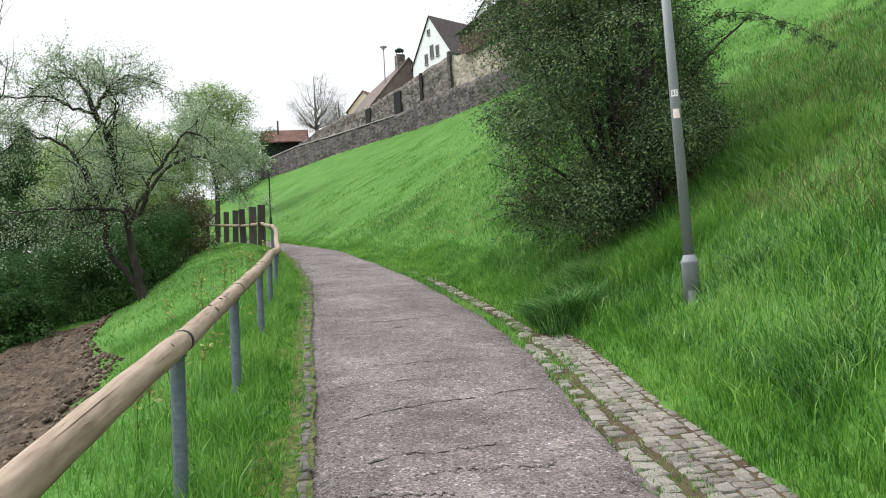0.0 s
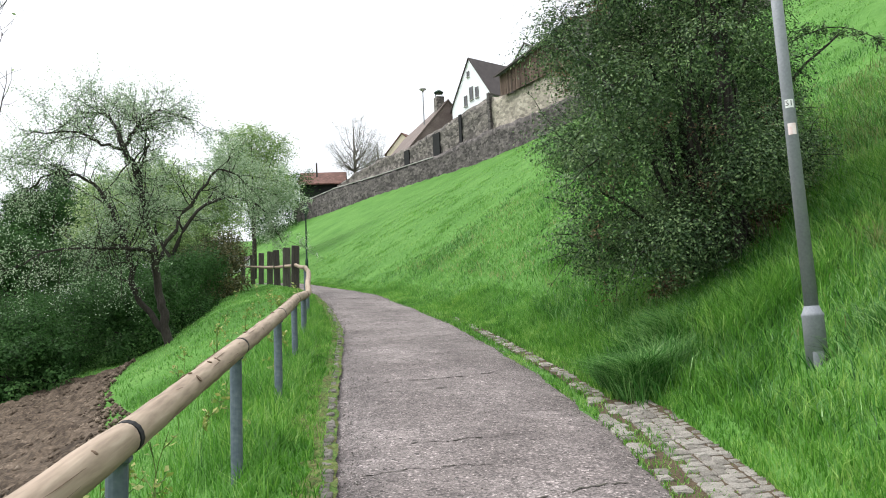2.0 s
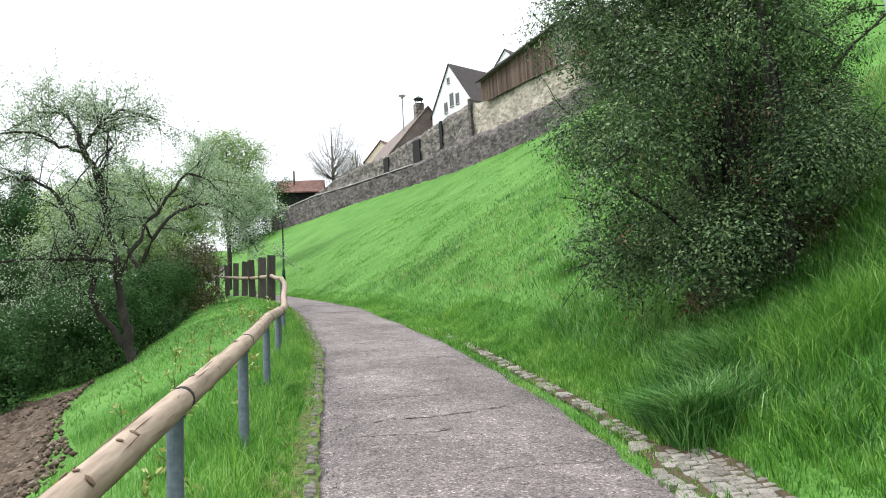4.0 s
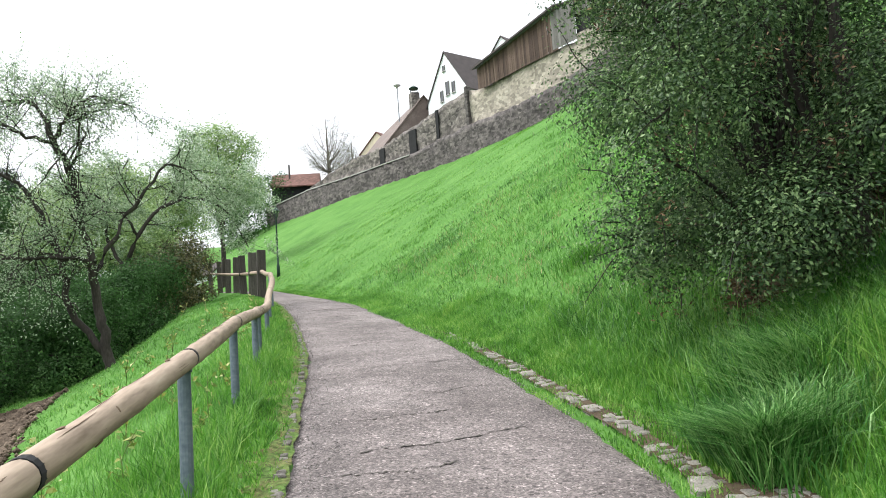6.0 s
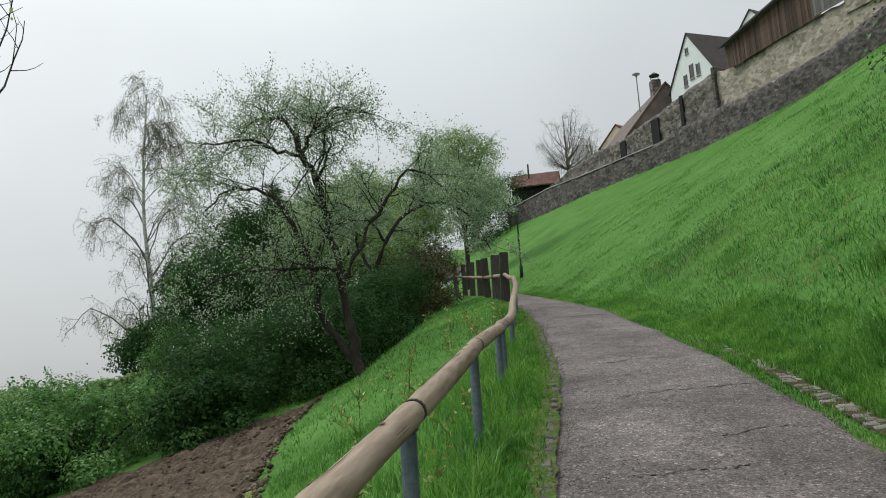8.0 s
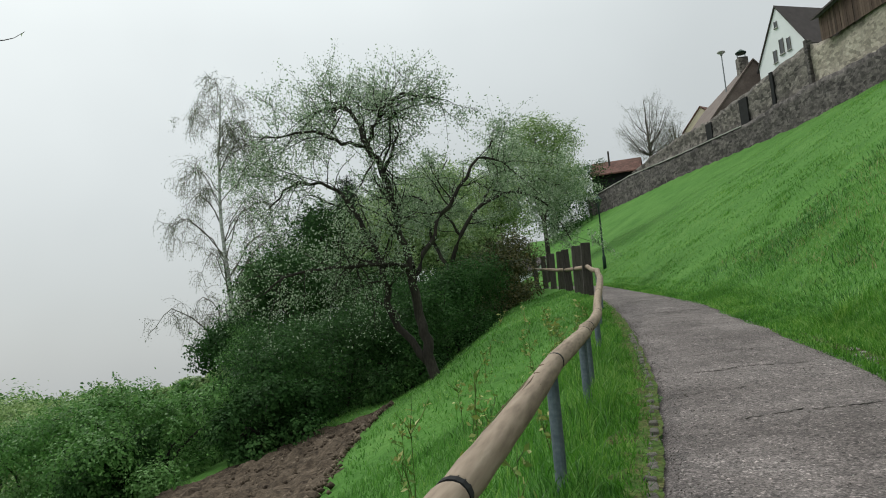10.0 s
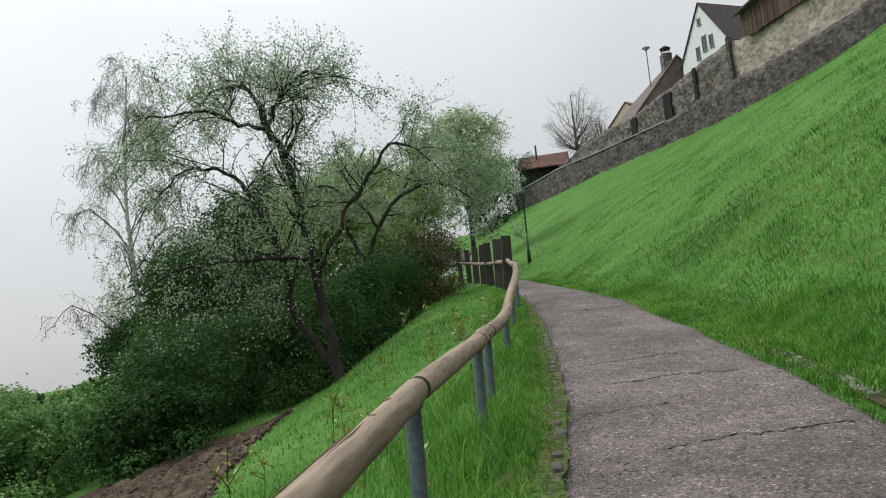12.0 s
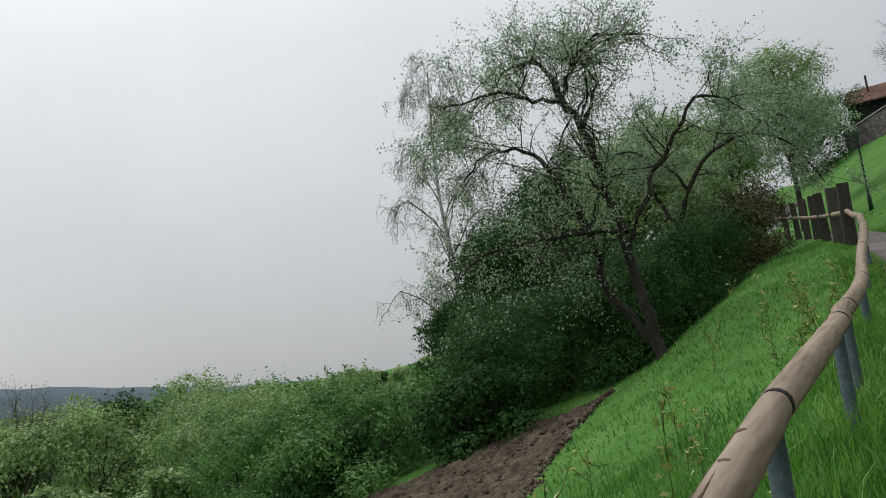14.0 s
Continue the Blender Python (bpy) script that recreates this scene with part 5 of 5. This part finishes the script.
def grass_clump(x, y, n, spread, h, seed, mat, label):
    r = np.random.default_rng(seed)
    a, q = r.uniform(0, 6.28, n), np.abs(r.normal(size=n)) * spread
    px, pyy = x + np.cos(a) * q, y + np.sin(a) * q
    off = px > right_edge(pyy) + 0.32
    px, pyy, a = px[off], pyy[off], a[off]
    v, f = blades(px, pyy, h * r.uniform(0.55, 1.1, len(px)), 0.0048, 1.25, r, a)
    put("grass_clump", fast_mesh("grass_clump", v, f), mat, label=label, category="grass", kind="stuff")


for i, (x, y, n, sp, h) in enumerate([(3.98, 8.0, 5200, 0.22, 0.5), (4.7, 8.5, 3200, 0.34, 0.48), (4.75, 5.8, 700, 0.3, 0.3), (4.2, 6.9, 600, 0.25, 0.25), (5.2, 7.6, 900, 0.4, 0.45), (6.4, 14.5, 700, 0.3, 0.35), (5.0, 17.0, 500, 0.3, 0.3)]):
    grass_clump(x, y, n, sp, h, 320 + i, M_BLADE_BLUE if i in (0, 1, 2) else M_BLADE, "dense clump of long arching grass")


def tussocks(n, per, y0, y1, far, mat, seed):
    """Uneven tufts that break up the hillside."""
    r = np.random.default_rng(seed)
    cy = r.uniform(y0, y1, n)
    cx = right_edge(cy) + 1.0 + (far - 1.0) * r.uniform(0, 1, n)
    size = r.uniform(0.12, 0.38, n)
    x = np.repeat(cx, per) + r.normal(size=n * per) * np.repeat(size, per)
    y = np.repeat(cy, per) + r.normal(size=n * per) * np.repeat(size, per)
    h = np.repeat(r.uniform(0.10, 0.22, n), per) * r.uniform(0.6, 1.1, n * per)
    keep = ~under_bush(x, y) & (x > right_edge(y) + 0.5)
    turn = np.arctan2(y - np.repeat(cy, per), x - np.repeat(cx, per))
    v, f = blades(x[keep], y[keep], h[keep], 0.007, 1.1, r, turn[keep])
    put("grass_tussocks", fast_mesh("grass_tussocks", v, f), mat, label="uneven tufts of longer grass on the hillside", category="grass", kind="stuff")


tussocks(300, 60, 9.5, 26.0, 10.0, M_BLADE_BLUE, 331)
tussocks(260, 60, 9.5, 30.0, 12.0, M_BLADE_HILL, 332)
tussocks(200, 45, 24.0, 50.0, 18.0, M_BLADE, 333)

# ---- dug garden bed ----
by = np.arange(0.5, 22.3, 0.09)
bc = np.linspace(0, 1, 60)
bj = np.random.default_rng(8)
hi = np.interp(by, BED_Y, BED_HI) + np.convolve(bj.normal(size=len(by)), np.ones(7) / 7, "same") * 0.14
lo = np.interp(by, BED_LO_Y, BED_LO) + np.convolve(bj.normal(size=len(by)), np.ones(7) / 7, "same") * 0.25
BX = hi[:, None] + (lo - hi)[:, None] * bc[None]
BY = np.repeat(by[:, None], len(bc), 1)
edge = np.minimum(1, np.minimum(bc, 1 - bc)[None] * 14) * np.minimum(1, np.minimum(by - 0.4, 22.4 - by)[:, None] * 4)
rough_soil = np.abs(lumps(BX, BY, 9, 31)) * 0.14 + np.abs(lumps(BX, BY, 19, 32)) * 0.07 + bj.normal(size=BX.shape) * 0.018
BZ = land(BX, BY) - 0.05 + edge * (0.075 + rough_soil)
nb = len(bc)
ii, jj = np.meshgrid(np.arange(len(by) - 1), np.arange(nb - 1), indexing="ij")
quads = np.stack([ii * nb + jj, ii * nb + jj + 1, (ii + 1) * nb + jj + 1, (ii + 1) * nb + jj], -1).reshape(-1, 4)
put("garden_bed", fast_mesh("garden_bed", np.stack([BX, BY, BZ], -1).reshape(-1, 3), quads), M_SOIL, label="freshly dug bed of dark brown soil on the slope", category="garden bed", kind="stuff")


def clods(n, seed):
    """Loose lumps of soil strewn over the bed."""
    r = np.random.default_rng(seed)
    y = r.uniform(1, 22.1, n)
    h, l = np.interp(y, BED_Y, BED_HI), np.interp(y, BED_LO_Y, BED_LO)
    x = h + (l - h) * r.uniform(0.02, 0.98, n) ** 1.3
    z = land(x, y) + 0.06
    s = r.uniform(0.015, 0.06, n)
    oct_v = np.array([(1, 0, 0), (-1, 0, 0), (0, 1, 0), (0, -1, 0), (0, 0, 0.8), (0, 0, -0.8)], float)
    oct_f = np.array([(0, 2, 4), (2, 1, 4), (1, 3, 4), (3, 0, 4), (2, 0, 5), (1, 2, 5), (3, 1, 5), (0, 3, 5)])
    v = np.stack([x, y, z], -1)[:, None] + oct_v[None] * s[:, None, None] * r.uniform(0.6, 1.4, (n, 6, 1))
    f = oct_f[None] + np.arange(n)[:, None, None] * 6
    put("soil_clods", fast_mesh("soil_clods", v.reshape(-1, 3), f.reshape(-1, 3)), M_SOIL, label="loose crumbly clods of dark soil", category="soil", kind="stuff")


clods(5000, 9)


def leaf_litter(n, seed):
    """Dead brown leaves and bare soil in the shade under the bush."""
    r = np.random.default_rng(seed)
    a, q = np.meshgrid(np.linspace(0, 2 * math.pi, 48), np.linspace(0, 1, 12))
    rim = 1.05 + 0.12 * np.sin(3 * a + 1) + 0.08 * np.sin(7 * a)
    x, y = 6.3 + np.cos(a) * q * rim * 0.9, 9.75 + np.sin(a) * q * rim * 0.8
    z = land(x, y) + 0.02 * (1 - q ** 4) - 0.03 * (q > 0.95)
    k = 48
    ii, jj = np.meshgrid(np.arange(11), np.arange(k - 1), indexing="ij")
    quads = np.stack([ii * k + jj, (ii + 1) * k + jj, (ii + 1) * k + jj + 1, ii * k + jj + 1], -1).reshape(-1, 4)
    put("trim_bare_soil", fast_mesh("trim_bare_soil", np.stack([x, y, z], -1).reshape(-1, 3), quads), M_GUTTER, smooth=True, label="bare shaded soil under the bush", category="soil", kind="structure")
    t, w = r.uniform(0, 6.28, n), np.sqrt(r.uniform(0, 1, n)) * 1.35
    px, py2 = 6.2 + np.cos(t) * w * 0.8, 9.7 + np.sin(t) * w * 0.7
    v, f = leaf_arrays(np.stack([px, py2, land(px, py2) + 0.03], -1), 0.06, r, 0.7, 0.5)
    put("leaf_litter", fast_mesh("leaf_litter", v, f), M_DEAD, label="dead brown leaves under the bush", category="leaves", kind="stuff")


leaf_litter(2500, 19)


# ---- young plants along the rail ----
def young_plant(x, y, h, seed):
    r = np.random.default_rng(seed)
    root = thing("young_plant", x, y, land1(x, y), "young sprouting plant with yellow-green leaves in the grass", "plant", "young plants along the handrail")
    lines = [limb([(0, 0, -0.03), (r.normal() * 0.04, r.normal() * 0.04, h * 0.5), (r.normal() * 0.08, r.normal() * 0.08, h)], 0.0042, 0.002, 7)]
    sh, tips = sprout(lines, r, 1, (5,), (h * 0.35,), 0.6, (0.12,), 0.6, 4)
    v, f = tubes(lines + sh, 5)
    put("stem", fast_mesh("stem", v, f), M_OLIVE, root)
    v, f = leaf_arrays(scatter(tips[::2], 2, 0.02, r), 0.06, r, 0.3, 0.5)
    put("foliage", fast_mesh("foliage", v, f), M_BUD, root, label="small yellow-green to reddish leaves")


pr = np.random.default_rng(77)
for i in range(24):
    y = pr.uniform(5.0, 20.0)
    young_plant(float(np.interp(y, rail_y, rail_x)) - abs(pr.normal()) * 0.7 - 0.15, y, pr.uniform(0.28, 0.62), 400 + i)

for i in range(12):
    y = pr.uniform(9.0, 20.5)
    young_plant(float(np.interp(y, rail_y, rail_x)) - pr.uniform(0.6, 1.9), y, pr.uniform(0.4, 0.75), 460 + i)

# ---- path details ----
def road_z(x, y):
    k = (x - left_edge(y)) / (right_edge(y) - left_edge(y))
    return np.interp(y, RISE_Y, RISE_Z) + 0.03 * np.sin(np.clip(k, 0, 1) * math.pi) + lumps(x, y, 2.2, 12) * 0.012


def gravel(n, seed):
    """Loose grit gathered along both edges of the asphalt."""
    r = np.random.default_rng(seed)
    y = r.uniform(1.5, 26, n)
    k = np.where(r.random(n) < 0.6, np.abs(r.normal(size=n)) * 0.09, 1 - np.abs(r.normal(size=n)) * 0.08)
    k = np.where(r.random(n) < 0.5, r.uniform(0, 1, n), k)
    x = left_edge(y) + (right_edge(y) - left_edge(y)) * np.clip(k, -0.04, 1.05)
    z = road_z(x, y) + 0.002
    s = r.uniform(0.0025, 0.007, n)
    ov = np.array([(1, 0, 0), (-1, 0, 0), (0, 1, 0), (0, -1, 0), (0, 0, 0.8), (0, 0, -0.8)], float)
    of = np.array([(0, 2, 4), (2, 1, 4), (1, 3, 4), (3, 0, 4), (2, 0, 5), (1, 2, 5), (3, 1, 5), (0, 3, 5)])
    v = np.stack([x, y, z], -1)[:, None] + ov[None] * s[:, None, None] * r.uniform(0.6, 1.4, (n, 6, 1))
    f = of[None] + np.arange(n)[:, None, None] * 6
    put("grit", fast_mesh("grit", v.reshape(-1, 3), f.reshape(-1, 3)), M_GRIT, label="loose grit and crumbs on the asphalt", category="gravel", kind="stuff")


gravel(11000, 14)


def crack(y0, k0, k1, slant, width, seed):
    """A jagged crack across the asphalt."""
    r = np.random.default_rng(seed)
    n = 46
    k = np.linspace(k0, k1, n)
    y = y0 + slant * (k - k0) + np.cumsum(r.normal(size=n)) * 0.012 + r.normal(size=n) * 0.012
    x = left_edge(y) + (right_edge(y) - left_edge(y)) * k
    w = width * 0.95 * (np.abs(r.normal(size=n)) * 0.9 + 0.1)
    w[0] = w[-1] = 0.0
    z = road_z(x, y) + 0.004
    v = np.concatenate([np.stack([x, y - w, z], -1), np.stack([x, y + w, z], -1)])
    i = np.arange(n - 1)
    put("crack", fast_mesh("crack", v, np.stack([i, i + 1, n + i + 1, n + i], -1)), M_CRACK, bpy.data.objects["road"])


for i, c in enumerate([(9.35, 0.2, 0.8, 0.3, 0.012), (5.35, 0.1, 0.9, 0.55, 0.009), (6.4, 0.02, 0.5, -0.2, 0.006), (4.5, 0.15, 0.6, 0.1, 0.012), (12.6, 0.3, 0.95, 0.5, 0.010), (15.6, 0.05, 0.9, 0.35, 0.012),
                       (17.6, 0.1, 0.7, 0.2, 0.012), (20.2, 0.1, 0.95, 0.3, 0.014), (11.0, 0.55, 0.85, 0.1, 0.009), (23.5, 0.2, 0.9, 0.2, 0.014), (7.7, 0.5, 0.95, 0.3, 0.006), (13.7, 0.0, 0.4, -0.15, 0.008), (4.0, 0.05, 0.4, 0.1, 0.013), (4.15, 0.3, 0.75, -0.1, 0.008), (8.9, 0.15, 0.5, 0.1, 0.01), (10.3, 0.2, 0.6, 0.25, 0.009), (14.6, 0.2, 0.8, 0.15, 0.012), (6.9, 0.25, 0.65, 0.15, 0.008), (18.8, 0.2, 0.9, 0.2, 0.012)]):
    crack(*c, 500 + i)

# moss and leaf litter strip between rail and asphalt
my = np.arange(1.5, 30, 0.1)
mc = np.linspace(0, 1, 7)
mj = np.random.default_rng(15)
m0 = left_edge(my) + 0.025 + mj.normal(size=len(my)) * 0.009
m1 = left_edge(my) - 0.25 - 0.08 * np.sin(my * 1.7) - 0.06 * np.sin(my * 4.1 + 1) + mj.normal(size=len(my)) * 0.06
MX = m0[:, None] + (m1 - m0)[:, None] * mc[None]
MY = np.repeat(my[:, None], len(mc), 1)
MZ = land(MX, MY) + 0.012 + mj.normal(size=MX.shape) * 0.008
MZ[:, -1] -= 0.05
nm = len(mc)
ii, jj = np.meshgrid(np.arange(len(my) - 1), np.arange(nm - 1), indexing="ij")
quads = np.stack([ii * nm + jj, ii * nm + jj + 1, (ii + 1) * nm + jj + 1, (ii + 1) * nm + jj], -1).reshape(-1, 4)
put("trim_verge", fast_mesh("trim_verge", np.stack([MX, MY, MZ], -1).reshape(-1, 3), quads), M_MOSS, label="strip of moss and litter beside the asphalt", category="verge", kind="structure")

# cobbled gutter: bed, then single stones
gy2 = np.arange(2.2, 17, 0.2)
wide = np.interp(gy2, [7.2, 8.4, 14, 16], [0.6, 0.34, 0.3, 0.1])
inner = np.interp(gy2, [7.0, 8.0], [-0.03, 0.12])
gv = np.concatenate([np.stack([right_edge(gy2) + inner + k * wide, gy2, land(right_edge(gy2) + inner + k * wide, gy2) - 0.004], -1) for k in (0.0, 0.5, 1.0)])
ng = len(gy2)
ii, jj = np.meshgrid(np.arange(2), np.arange(ng - 1), indexing="ij")
quads = np.stack([ii * ng + jj, (ii + 1) * ng + jj, (ii + 1) * ng + jj + 1, ii * ng + jj + 1], -1).reshape(-1, 4)[:, ::-1]
gutter = put("pavement", fast_mesh("pavement", gv, quads), M_GUTTER, label="cobbled gutter with weeds beside the asphalt path", category="pavement", kind="structure")
curb = tagged(new("trim_edging"), "row of small stones edging the asphalt", "edging", kind="structure")


def stone_mesh(r, mat):
    bm = bmesh.new()
    bmesh.ops.create_cube(bm, size=1.0)
    bmesh.ops.bevel(bm, geom=list(bm.edges), offset=0.14, segments=1, affect="EDGES")
    for v in bm.verts:
        v.co += Vector(r.normal(size=3) * 0.04)
        if v.co.z > 0:
            v.co.z += 0.04 * (0.5 - abs(v.co.x))
    me = bpy.data.meshes.new("stone")
    bm.to_mesh(me)
    bm.free()
    me.materials.append(mat)
    return me


sr = np.random.default_rng(17)
STONES = [stone_mesh(sr, M_STONE) for _ in range(7)]
EDGE_STONES = [stone_mesh(sr, M_EDGE) for _ in range(7)]


def stone(x, y, z, sx, sy, sz, yaw, parent):
    ob = new("stone", (EDGE_STONES if parent is curb else STONES)[sr.integers(0, 7)])
    ob.parent = parent
    ob.matrix_basis = pose(x, y, z, sr.normal() * 3 + 8, sr.normal() * 3, yaw + sr.normal() * 4) @ Matrix.Diagonal((sx, sy, sz, 1))


y = 2.3
while y < 7.6:
    for c in range(5):
        if sr.random() < 0.03:
            continue
        x = right_edge(y) + 0.21 + c * 0.09 + sr.normal() * 0.006
        yy = y + (0.04 if c % 2 else 0) + 0.3 * c * 0.09 + sr.normal() * 0.006
        stone(x, yy, land1(x, yy) - 0.026 + sr.normal() * 0.003, sr.uniform(0.082, 0.095), sr.uniform(0.07, 0.09), 0.07, -14, gutter)
    y += 0.09
y = 2.3
while y < 15.5:
    if sr.random() < (0.9 if y < 7.4 else 0.78 if y < 14.3 else 0.45):
        off = 0.035 if y < 7.4 else 0.2
        x = right_edge(y) + off + sr.normal() * (0.015 if y < 7.4 else 0.03)
        stone(x, y, land1(x, y) - (0.02 if y < 7.4 else 0.03), sr.uniform(0.08, 0.15), sr.uniform(0.07, 0.13), 0.07, -12, gutter)
        if y > 7.4 and sr.random() < (0.85 if y < 14.3 else 0.4):
            stone(x + 0.11, y + 0.04, land1(x + 0.11, y) - 0.03, sr.uniform(0.07, 0.11), sr.uniform(0.07, 0.11), 0.07, -12, gutter)
    y += 0.115
y = 2.3
while y < 18:
    x = left_edge(y) - 0.035 + sr.normal() * 0.006
    if sr.random() < 0.9:
        stone(x, y, land1(x, y) - 0.012 + sr.normal() * 0.006, sr.uniform(0.055, 0.075), sr.uniform(0.075, 0.092), 0.06, -10, curb)
    y += 0.094
